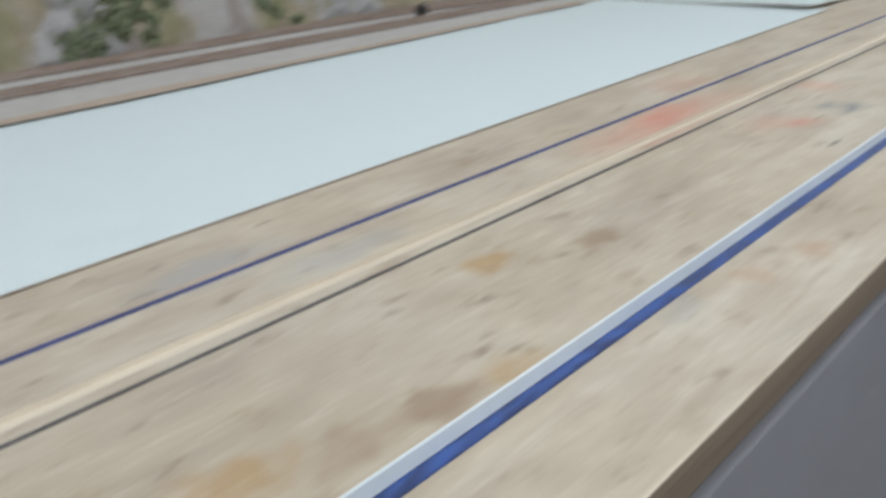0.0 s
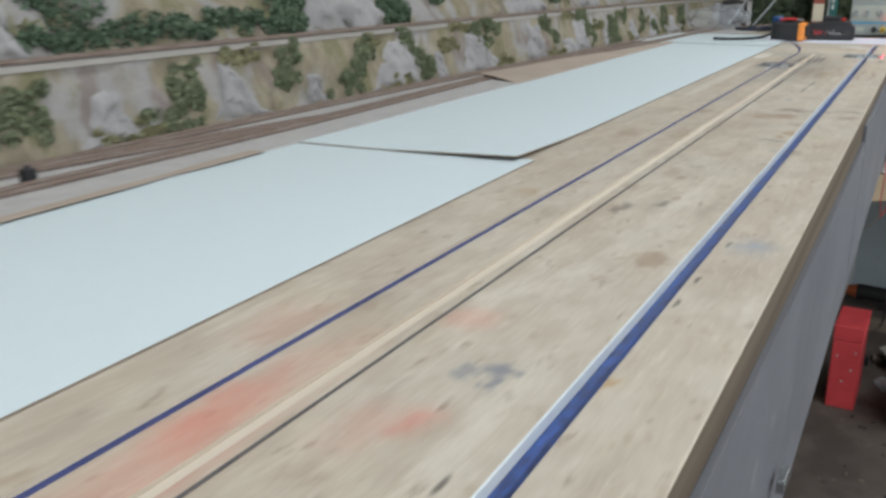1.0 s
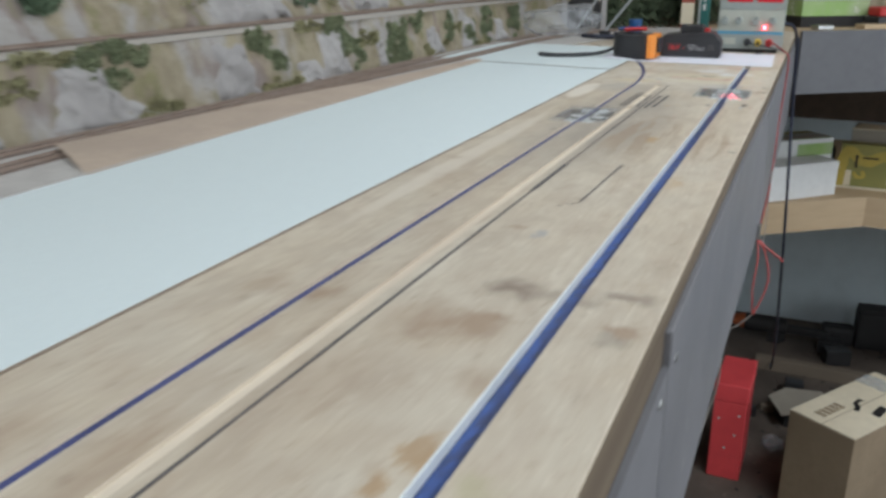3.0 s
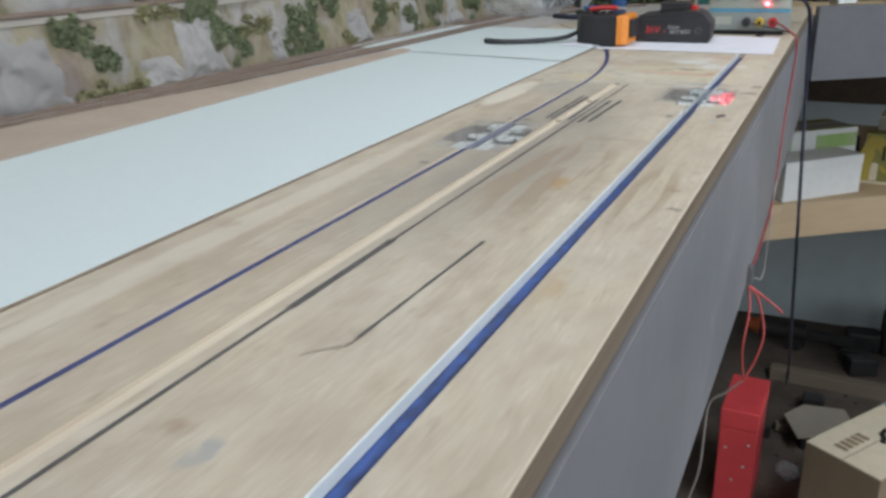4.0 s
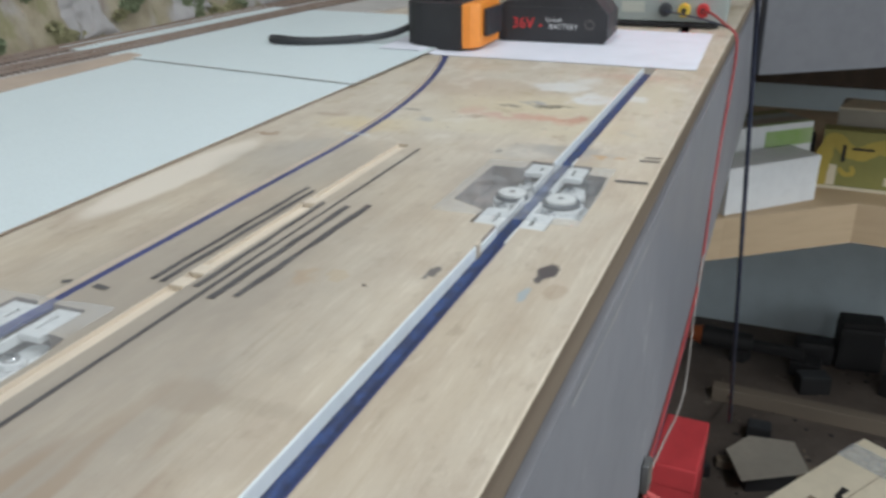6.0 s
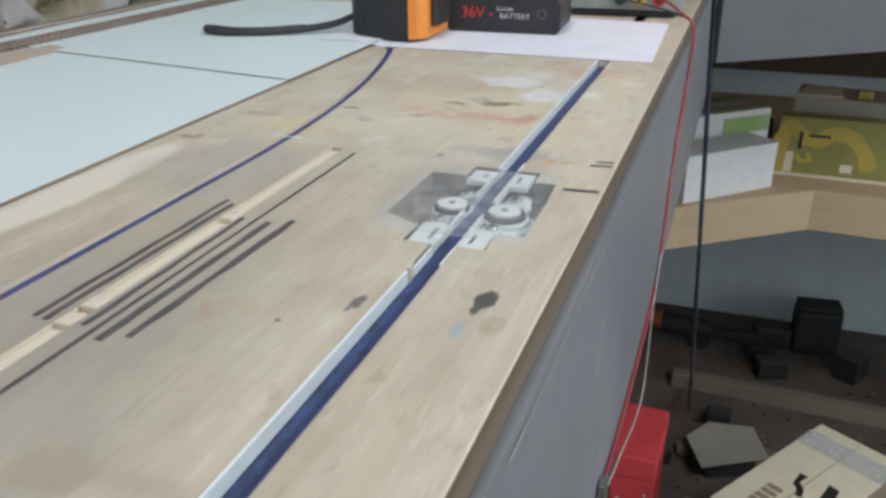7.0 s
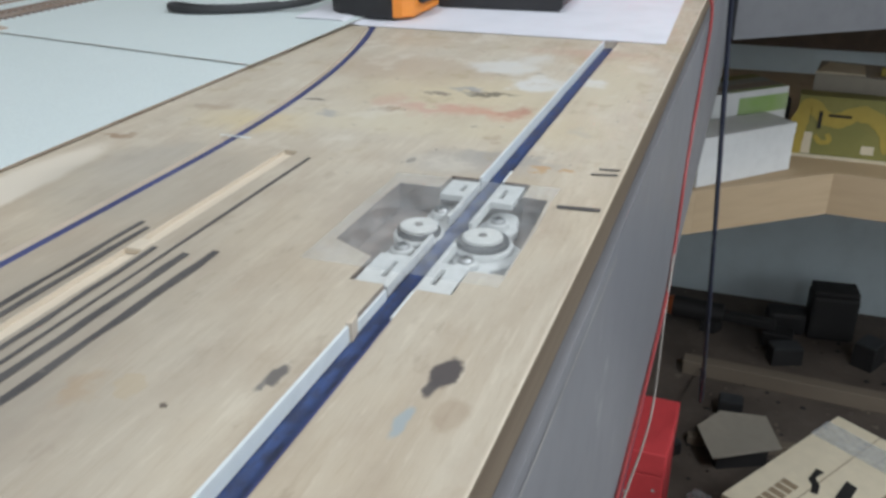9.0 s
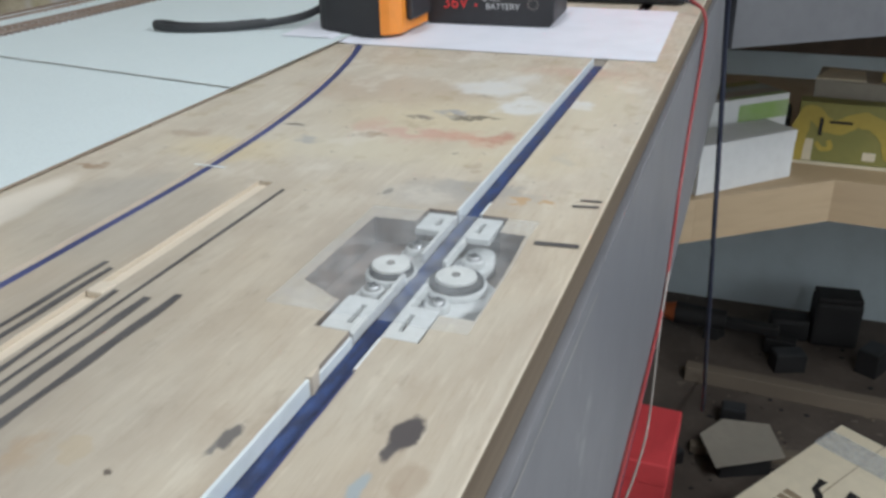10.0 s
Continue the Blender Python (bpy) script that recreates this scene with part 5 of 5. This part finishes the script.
part("knob_panel", block(0.002, W - 0.002, 0.0005, 0.0038, 0.0415, 0.0825, 0.0006), SUPPLY_PALE, psu, "pale control panel")
part("stripe", block(0.002, W - 0.002, 0.0008, 0.0039, 0.0355, 0.0410), SUPPLY_BLUE, psu, "blue stripe")
part("lower_panel", block(0.002, W - 0.002, 0.0, 0.0038, 0.007, 0.0350, 0.0006), SUPPLY_GREY, psu)
for x in (0.012, W - 0.022):
    part("foot", block(x, x + 0.012, 0.008, 0.020, 0.0, 0.006), RUBBER, psu)
    part("foot", block(x, x + 0.012, D - 0.03, D - 0.018, 0.0, 0.006), RUBBER, psu)
part("base_bar", block(0.0, W - 0.012, -0.004, 0.003, 0.0012, 0.0060, 0.001), BLACK, psu, "black bar below the front panel")
part("label_plate", block(0.012, 0.040, -0.0004, 0.001, 0.016, 0.028), SUPPLY_PALE, psu)
SEG = {"0": "abcdef", "1": "bc", "3": "abcdg", "8": "abcdefg", "9": "abcdfg"}


def readout(x0, x1, text):
    win = part("display_window", block(x0, x1, -0.0010, 0.0006, 0.098, 0.131, 0.0006), WINDOW_DARK, psu, "dark red display window")
    w, h, t = 0.0092, 0.0185, 0.0026
    x, z = x0 + 0.0060, 0.1052
    for ch in text:
        if ch == ".":
            part("point", block(x - 0.0030, x - 0.0008, -0.0019, -0.0011, z, z + 0.0025), DIGIT, win)
            continue
        bm = bmesh.new()
        boxes = {"a": (0, w, h - t, h), "g": (0, w, h / 2 - t / 2, h / 2 + t / 2), "d": (0, w, 0, t), "f": (0, t, h / 2, h), "b": (w - t, w, h / 2, h), "e": (0, t, 0, h / 2), "c": (w - t, w, 0, h / 2)}
        for s in SEG[ch]:
            a, b, c, d = boxes[s]
            g = 0.0004
            block(x + a + g, x + b - g, -0.0019, -0.0011, z + c + g, z + d - g, 0, bm)
        part("digit", bm, DIGIT, win, "glowing red digit")
        x += w + 0.0048


readout(0.0165, 0.0675, "0.38")
readout(0.0765, 0.1275, "10.9")
for x in (0.014, 0.043, 0.078, 0.112):
    k = part("knob", tube((x, 0.0006, 0.0615), 0.0085, 0.0070, 0.010, 24, "-Y", bevel=0.001), SUPPLY_GREY, psu)
    part("pointer", block(x - 0.0006, x + 0.0006, -0.0102, -0.0092, 0.0635, 0.069), RUBBER, k)
part("indicator", tube((0.097, 0.0008, 0.0490), 0.0032, 0.0026, 0.004, 16, "-Y"), LAMP_RED, psu, "glowing red indicator lamp")
for x, mt in ((0.065, RUBBER), (0.087, YELLOW_PLASTIC), (0.109, RED_PLASTIC)):
    p = part("binding_post", tube((x, 0.0002, 0.020), 0.0078, 0.0072, 0.010, 20, "-Y", bevel=0.0008), mt, psu, "coloured binding post")
    part("socket", tube((x, -0.0099, 0.020), 0.0030, 0.0030, 0.0006, 14, "-Y"), BLACK, p)

# wires from the posts over the edge and along the fascia
wire = thing("supply_wires", "red and black supply wires hanging over the table edge", "wire", (0, 0, 0))
part("red_wire", cord([(-0.035, 0.602, 0.020), (-0.024, 0.590, 0.020), (-0.008, 0.572, 0.012), (0.004, 0.562, 0.004), (0.0075, 0.560, -0.014), (0.0065, 0.550, -0.055), (0.0062, 0.500, -0.092), (0.0062, 0.460, -0.135), (0.0062, 0.440, -0.180), (0.0065, 0.400, -0.216), (0.0065, 0.30, -0.226), (0.0065, 0.18, -0.226), (0.007, 0.090, -0.215)], 0.0015, 8), WIRE_DULL, wire, "thin red wire")
part("black_wire", cord([(-0.076, 0.600, 0.020), (-0.045, 0.590, 0.016), (-0.010, 0.574, 0.010), (0.004, 0.568, 0.002), (0.0066, 0.566, -0.016), (0.0062, 0.556, -0.062), (0.0060, 0.506, -0.098), (0.0060, 0.466, -0.140), (0.0062, 0.440, -0.190), (0.0068, 0.400, -0.226), (0.0068, 0.28, -0.231), (0.0070, 0.16, -0.231), (0.0072, 0.090, -0.220)], 0.0010, 8), WIRE_BLACK, wire, "thin dark wire")
part("pale_wire", cord([(0.0068, 0.435, -0.190), (0.0075, 0.385, -0.228), (0.008, 0.375, -0.265), (0.008, 0.360, -0.310), (0.008, 0.29, -0.298), (0.008, 0.20, -0.262), (0.0075, 0.086, -0.222)], 0.0009, 8), WIRE_PALE, wire, "loose pale loop")
clip = thing("crocodile_clip", "steel crocodile clip with red leads at the foot of the fascia", "clip", (0.0078, 0.085, -0.216))
part("jaws", prism([(-0.002, -0.007), (0.002, -0.007), (0.003, 0.006), (-0.0025, 0.006)], -0.010, 0.012, 0.001), CHROME, clip)
for pts in ([(0, 0, -0.012), (0.004, -0.010, -0.040), (0.002, -0.020, -0.085), (0.006, -0.010, -0.130)], [(0, 0, -0.012), (0.012, 0.004, -0.030), (0.022, 0.000, -0.070), (0.016, -0.005, -0.105), (0.006, -0.010, -0.130)], [(0, 0, -0.012), (0.014, 0.010, -0.026), (0.030, 0.012, -0.038), (0.040, 0.006, -0.044)]):
    part("red_lead", cord(pts, 0.0014, 8), WIRE_RED, clip, "loose red lead")
part("pale_lead", cord([(0.006, -0.010, -0.130), (-0.012, -0.012, -0.150), (-0.030, -0.014, -0.172), (-0.033, -0.014, -0.257), (-0.044, -0.014, -0.316), (-0.060, -0.010, -0.400)], 0.0013, 8), WIRE_PALE, clip, "loose pale lead")
clip2 = thing("cable_clip", "small bright clip under the fascia", "clip", (0.008, -1.428, -0.150))
part("jaw", prism([(-0.002, -0.012), (0.003, -0.012), (0.004, 0.012), (-0.002, 0.012)], -0.004, 0.005, 0.0008), CHROME, clip2)
mains = thing("mains_cable", "dark blue cable hanging from the power supply to the floor", "cable", (0, 0, 0))
part("cord", cord([(-0.035, 0.700, 0.05), (-0.015, 0.715, 0.052), (0.004, 0.78, 0.040), (0.012, 0.84, 0.004), (0.016, 0.88, -0.08), (0.024, 0.900, -0.22), (0.036, 0.890, -0.41), (0.044, 1.00, -0.62), (0.050, 1.28, -0.90), (0.047, 1.70, -1.18), (0.040, 2.12, -1.36), (0.040, 2.24, -1.396)], 0.0034, 10), WIRE_BLACK, mains)

# clear bag, rods and small things by the far scenery
bag = bmesh.new()
bmesh.ops.create_icosphere(bag, subdivisions=4, radius=1.0)
for v in bag.verts:
    n = v.co.copy()
    k = 1 + 0.40 * noise.noise(n * 1.9) + 0.22 * abs(noise.noise(n * 3.6)) + 0.05 * noise.noise(n * 9)
    v.co = Vector((n.x * 0.085 * k, n.y * 0.07 * k, max(n.z, -0.75) * 0.036 * k + 0.027))
low_z = min(v.co.z for v in bag.verts)
ob = part("plastic_bag", bag, CLEAR_BAG, None, "", True)
ob.matrix_world = pose(-0.515, 0.83, 0.0035 - low_z, 0, 0, 20)
ob.visible_shadow = False
tagged(ob, "crumpled clear plastic bag lying by the tracks", "bag")
for a, b in (((-0.505, 0.905, 0.012), (-0.44, 0.92, 0.115)), ((-0.43, 0.90, 0.012), (-0.365, 0.915, 0.098))):
    rod = thing("plastic_rod", "pale plastic rod leaning up from the tracks", "rod", (0, 0, 0), 0, "leaning rods")
    part("rod", cord([a, [(p + q) / 2 for p, q in zip(a, b)], b], 0.0030, 10), ROD_GREY, rod)
    part("rod_foot", block(a[0] - 0.012, a[0] + 0.012, a[1] - 0.012, a[1] + 0.012, 0.003, a[2], 0.002), BLACK_CASE, rod)
dark = thing("tool_cable", "loose black cable coiled by the bag", "cable", (0, 0, 0))
part("cord", cord([(-0.46, 0.80, 0.008), (-0.42, 0.78, 0.008), (-0.38, 0.80, 0.008), (-0.36, 0.84, 0.008), (-0.40, 0.87, 0.008)], 0.005, 8), WIRE_BLACK, dark)
pot = thing("paint_pot", "small blue paint pot with a lid", "pot", (-0.364, 0.94, 0.003))
part("pot", tube((0, 0, 0), 0.015, 0.016, 0.030, 20, bevel=0.001), BLUE_PLASTIC, pot)
part("lid", tube((0, 0, 0.030), 0.0165, 0.016, 0.006, 20, bevel=0.001), BLUE_PLASTIC, pot)
bk = thing("card_box", "narrow red-brown card box with a white label, standing upright", "box", (-0.277, 1.22, 0.0), 8)
part("box", block(-0.020, 0.014, 0, 0.09, 0, 0.21, 0.001), BRICK_RED, bk)
part("label", block(-0.0195, 0.0135, -0.0008, 0.0, 0.012, 0.068), CARTON_PALE, bk, "pale paper label")
part("band", block(-0.0195, 0.0135, -0.0008, 0.0, 0.112, 0.21), CARTON, bk, "brown upper label")
bk = thing("book", "teal book standing upright with pale lettering on its spine", "book", (-0.236, 1.215, 0.0), 0)
part("cover", block(-0.010, 0.012, 0, 0.03, 0, 0.24, 0.001), TEAL, bk)
part("page_edge", block(-0.0155, -0.0103, 0.004, 0.03, 0.0, 0.235), WHITE_BOX, bk)
for k in range(7):
    part("spine_bar", block(-0.004, 0.003, -0.0006, 0.0, 0.05 + 0.022 * k, 0.066 + 0.022 * k), TEXT_WHITE, bk)

# boxes on the deck beyond the supply
gb = thing("game_box", "green and white printed box lying on the far deck", "box", (0.03, 1.36, 0.0), 36)
part("box", block(-0.01, 0.20, 0.03, 0.20, 0.030, 0.085, 0.001), GREEN_PRINT, gb)
part("lid", block(-0.012, 0.203, 0.027, 0.203, 0.072, 0.112, 0.001), SUPPLY_PALE, gb, "pale lid")
part("base", block(-0.01, 0.20, 0.03, 0.20, 0.0, 0.029, 0.001), BLACK, gb)
tr = thing("metal_tray", "small shiny metal tray on the far deck", "tray", (0.055, 1.315, 0.0), 36)
part("tray", block(-0.015, 0.035, -0.012, 0.02, 0.0, 0.012, 0.003), CHROME, tr)
cb = thing("wood_offcut", "pale wood offcut lying on the far deck", "wood", (0.16, 1.39, 0.0), 36)
part("offcut", block(0, 0.10, -0.01, 0.03, 0, 0.012, 0.001), SHELF_PLY, cb)
rt = thing("tool_box", "dark box with a red lid on the far deck", "box", (0.20, 1.44, 0.0), 36)
part("body", block(0, 0.06, 0, 0.06, 0, 0.03, 0.003), BLACK_CASE, rt)
part("lid", block(0.004, 0.056, 0.004, 0.056, 0.030, 0.055, 0.006), RED_PLASTIC, rt, "red lid")

# ---- lower shelf and what stands on it ----
shelf = thing("lower_shelf", "low plywood shelf with a bare plywood front under the deck", "shelf", (0, 0, 0))
front = [(-0.60, 1.11), (-0.03, 1.545), (0.26, 1.765), (0.75, 1.735), (1.4, 1.70)]
part("shelf_top", prism(front + [(1.4, 2.745), (-0.60, 2.745)], -0.570, -0.551), SHELF_PLY, shelf)
for a, b in zip(front, front[1:]):
    a, b = Vector((*a, 0)), Vector((*b, 0))
    f = part("front_board", block(0, (b - a).length, -0.012, 0.0, -0.650, -0.549, 0.001), SHELF_PLY, shelf)
    f.matrix_basis = pose(a.x, a.y, 0, 0, 0, math.degrees(math.atan2(b.y - a.y, b.x - a.x)))
for x, y in ((1.2, 1.80), (-0.5, 2.2), (1.2, 2.2)):
    part("leg", block(x - 0.02, x + 0.02, y, y + 0.04, -1.40, -0.5705), SHELF_PLY, shelf)
wb = thing("white_box", "plain white cardboard box standing on the low shelf", "box", (-0.026, 1.560, -0.5508), 45)
part("box", block(0.001, 0.274, 0.001, 0.099, 0, 0.085, 0.001), WHITE_BOX, wb)
part("lid", block(0, 0.275, 0, 0.10, 0.0852, 0.112, 0.001), WHITE_BOX, wb)
gp = thing("printed_box", "green and white printed box behind the white box", "box", (-0.07, 1.68, -0.5508), 42)
part("box", block(0, 0.29, 0, 0.13, 0, 0.165, 0.001), WHITE_BOX, gp)
part("printed_front", block(0.145, 0.2895, -0.0008, 0, 0.110, 0.150), GREEN_PRINT, gp, "green printed panel")
part("printed_front", block(0.002, 0.06, -0.0008, 0, 0.100, 0.163), GREEN_PRINT, gp, "green printed panel")
part("printed_top", block(0.002, 0.288, 0.020, 0.058, 0.1652, 0.1658), DULL_CARD, gp, "grey-brown printed band")
part("printed_top", block(0.002, 0.288, 0.060, 0.094, 0.1652, 0.1658), SUPPLY_GREY, gp, "grey-green printed band")
part("printed_top", block(0.120, 0.288, 0.002, 0.018, 0.1652, 0.1658), GREEN_PRINT, gp, "green printed edge")
part("printed_top", block(0.002, 0.288, 0.096, 0.128, 0.1652, 0.1658), OLIVE_PRINT, gp, "olive printed band")
yb = thing("game_board", "olive flat box printed with a yellow winding path, standing upright", "game box", (0.172, 1.862, -0.5508), -2)
part("box", block(0, 0.42, 0, 0.05, 0.008, 0.150, 0.001), OLIVE_PRINT, yb)
part("path", ribbon([(0.0, 0.0)] * 1 + [(0.01, 0.10), (0.03, 0.125), (0.06, 0.10), (0.09, 0.095), (0.13, 0.115), (0.17, 0.105), (0.200, 0.07), (0.215, 0.030)], 0.036, 0.0012, 0.25), YELLOW_PRINT, yb, "yellow winding path").matrix_basis = Matrix.Rotation(math.pi / 2, 4, "X")
part("path", ribbon([(0.045, 0.055), (0.060, 0.040), (0.078, 0.045), (0.072, 0.062)], 0.011, 0.0012, 0.2), YELLOW_PRINT, yb, "yellow printed curl").matrix_basis = Matrix.Rotation(math.pi / 2, 4, "X")
part("printed_patch", block(0.002, 0.040, -0.0010, 0.0, 0.010, 0.062), CARTON_PALE, yb, "tan printed corner")
part("printed_patch", block(0.150, 0.178, -0.0010, 0.0, 0.020, 0.040), CARTON_PALE, yb, "tan printed patch")
part("printed_bar", block(0.047, 0.055, -0.0020, 0.0, 0.072, 0.115), BLACK, yb)
part("printed_bar", block(0.068, 0.118, -0.0020, 0.0, 0.103, 0.109), BLACK, yb)
part("bottom_edge", block(-0.002, 0.422, -0.002, 0.052, 0.0, 0.0075), CARTON_PALE, yb, "pale board edge")
for x, y, w, h, turn in ((0.20, 1.94, 0.22, 0.185, -8), (0.42, 1.93, 0.2, 0.175, 6)):
    c = thing("carton", "brown cardboard carton stacked at the back of the low shelf", "carton", (x, y, -0.5508), turn, "cartons on the shelf")
    part("carton", block(0, w, 0, 0.15, 0, h, 0.002), DULL_CARD, c)
    part("flap", prism([(0.0, 0.0), (w * 0.5, 0.01), (w * 0.46, 0.11), (0.02, 0.12)], h + 0.0005, h + 0.004), CARTON_PALE, c, "loose top flap")
bl = thing("folded_cloth", "dark folded cloth between the boxes", "cloth", (0.10, 1.86, -0.5508), 30)
part("cloth", block(-0.01, 0.07, 0, 0.07, 0, 0.135, 0.015), BLACK, bl)
yt = thing("yellow_tag", "small yellow box on the cartons", "box", (0.345, 1.95, -0.374))
part("box", block(0, 0.034, 0, 0.02, 0, 0.026, 0.001), YELLOW_PRINT, yt)
part("label_bar", block(0.008, 0.026, -0.0008, 0, 0.010, 0.017), OLIVE_PRINT, yt)

# ---- on the floor ----
red = thing("red_case", "red metal case standing on the floor below the table", "case", (-0.104, 1.285, -1.40), -2)
part("body", block(0, 0.100, 0, 0.215, 0.0, 0.272, 0.004), RED_BOX, red)
part("lid", block(-0.002, 0.102, -0.002, 0.217, 0.2725, 0.331, 0.005), RED_BOX, red, "red lid")
for k, (x, z) in enumerate(((0.02, 0.21), (0.072, 0.16), (0.045, 0.11), (0.08, 0.23))):
    part("paint_fleck", tube((x, -0.0002, z), 0.004, 0.004, 0.0006, 10, "-Y"), TEXT_WHITE, red)
car = thing("carton", "brown cardboard carton with lightened top, black print and a hand hole", "carton", (0.286, 1.090, -1.40), 56.5)
L, Wd, Ht = 0.435, 0.205, 0.325
# the fall of light is in the colours: dark sides, pale top
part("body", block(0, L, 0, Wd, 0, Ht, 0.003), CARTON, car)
top = part("top", block(0.001, L - 0.001, 0.001, Wd - 0.001, Ht + 0.0005, Ht + 0.003), CARTON_PALE, car, "carton top with glued flaps, its brightness put into the colour")
part("seam", block(0.002, L - 0.002, Wd / 2 - 0.0010, Wd / 2 + 0.0010, Ht + 0.0031, Ht + 0.0036), CARTON, top)
part("hand_hole", prism([(0.170, 0.030), (0.235, 0.045), (0.238, 0.070), (0.172, 0.058)], Ht + 0.0032, Ht + 0.0040), BLACK, top, "dark torn hand hole")
part("print_mark", ribbon([(0.150, 0.090), (0.175, 0.102), (0.19, 0.118), (0.225, 0.122)], 0.014, Ht + 0.0040, 0.5), BLACK, top)
for k in range(5):
    part("print_bar", block(0.04 + 0.022 * k, 0.056 + 0.022 * k, 0.12, 0.155, Ht + 0.0031, Ht + 0.0036), CARTON, top)
tape = part("packing_tape", block(L - 0.11, L - 0.04, -0.0012, Wd + 0.001, Ht + 0.0042, Ht + 0.0050), CLEAR_BAG, top, "strip of clear packing tape")
flat = thing("cardboard_piece", "loose pale grey cardboard piece lying on the floor", "cardboard", (0.10, 1.66, -1.40), 25)
part("piece", prism([(0, 0), (0.20, 0.02), (0.22, 0.16), (0.10, 0.20), (0.01, 0.14)], 0.06, 0.066, 0.001), DULL_CARD, flat)
part("support", block(0.03, 0.17, 0.03, 0.14, 0, 0.0595), BLACK, flat)
bat2 = thing("timber_batten", "pale timber batten lying across the floor", "timber", (-0.02, 2.15, -1.40), -3)
part("batten", block(0, 0.95, 0, 0.045, 0, 0.05, 0.003), DULL_WOOD, bat2)
bat3 = thing("timber_batten", "short timber offcut lying on the floor by the red case", "timber", (0.03, 1.78, -1.40), 8)
part("batten", block(0, 0.30, 0, 0.03, 0, 0.03, 0.003), DULL_WOOD, bat3)


def power_tool(at, turn, tip, label):
    t = thing("power_tool", label, "power tool", at, turn)
    part("motor", tube((0, 0, 0.075), 0.038, 0.034, 0.17, 20, "X", bevel=0.004), BLACK, t)
    part("nose", tube((-0.05, 0, 0.075), 0.022, 0.036, 0.05, 18, "X"), tip, t, "coloured nose ring" if tip is NOSE_RED else "")
    part("handle", prism([(0.10, -0.02), (0.15, -0.02), (0.17, 0.02), (0.12, 0.02)], 0.0, 0.05, 0.006), BLACK, t)
    part("arm", block(0.16, 0.34, -0.018, 0.018, 0.055, 0.088, 0.008), BLACK, t)
    part("battery", block(0.30, 0.40, -0.035, 0.035, 0.0, 0.055, 0.006), BLACK, t)
    return t


power_tool((-0.085, 2.46, -1.40), -4, NOSE_RED, "black cordless power tool with an orange nose on the floor")
jar = thing("tool_case", "black upright tool case with a low handle on the floor", "tool case", (0.36, 2.50, -1.40), 6)
part("body", block(0, 0.15, 0, 0.10, 0, 0.165, 0.014), BLACK, jar)
part("lid", block(0.004, 0.146, 0.004, 0.096, 0.165, 0.182, 0.006), BLACK, jar)
part("side_pocket", block(-0.13, -0.002, 0.01, 0.09, 0, 0.085, 0.018), BLACK, jar)
crump = bmesh.new()
bmesh.ops.create_icosphere(crump, subdivisions=3, radius=1.0)
for v in crump.verts:
    n = v.co.copy()
    k = 1 + 0.5 * noise.noise(n * 2.7) + 0.3 * abs(noise.noise(n * 6))
    v.co = Vector((n.x * 0.028 * k, n.y * 0.03 * k, n.z * 0.022 * k))
lz = min(v.co.z for v in crump.verts)
ob = part("crumpled_wrap", crump, CLEAR_BAG)
ob.matrix_world = pose(0.085, 1.52, -1.40 - lz)
tagged(ob, "crumpled clear plastic wrap on the dark floor", "wrap")
for k, (x, y, sx, sy, sz) in enumerate(((0.10, 1.95, 0.07, 0.05, 0.05), (0.25, 2.28, 0.10, 0.06, 0.06), (-0.02, 1.70, 0.05, 0.04, 0.04), (0.55, 2.34, 0.09, 0.07, 0.08))):
    d = thing("dark_box", "small dark box lying on the grimy floor", "box", (x, y, -1.40), 20 * k, "dark clutter on the floor")
    part("box", block(0, sx, 0, sy, 0, sz, 0.004), BLACK, d)
    part("lid", block(0.003, sx - 0.003, 0.003, sy - 0.003, sz + 0.0002, sz + 0.006, 0.002), RUBBER, d)

# sawdust, chips and scraps scattered on the floor
RNG2 = random.Random(23)
verts, faces, tones = [], [], []
for k in range(300):
    x, y = RNG2.uniform(-0.05, 0.75), RNG2.uniform(0.6, 2.6)
    if -0.12 < x < 0.02 and 1.25 < y < 1.53 or 0.1 < x < 0.56 and 1.1 < y < 1.66:
        continue
    r, turn, h = RNG2.uniform(0.003, 0.011), RNG2.uniform(0, 6.28), RNG2.uniform(0.002, 0.006)
    n = RNG2.choice((4, 5, 6))
    base = len(verts)
    for zz, q in ((-1.3999, 1.0), (-1.40 + h, 0.75)):
        for j in range(n):
            a = turn + 2 * math.pi * j / n
            verts.append((x + r * q * math.cos(a) * (1 + 0.4 * math.sin(3 * a + k)), y + r * q * math.sin(a) * 0.7, zz))
    faces.append(tuple(range(base + n, base + 2 * n)))
    tones.append(k % 4)
    for j in range(n):
        faces.append((base + j, base + (j + 1) % n, base + n + (j + 1) % n, base + n + j))
        tones.append(k % 4)
me = bpy.data.meshes.new("floor_debris")
me.from_pydata(verts, [], faces)
for mt in (DULL_WOOD, BLACK, FLOOR, BLACK):
    me.materials.append(mt)
for p, tone in zip(me.polygons, tones):
    p.material_index = tone
tagged(new("floor_debris", me), "wood chips and scraps scattered on the grimy floor", "debris", kind="stuff")
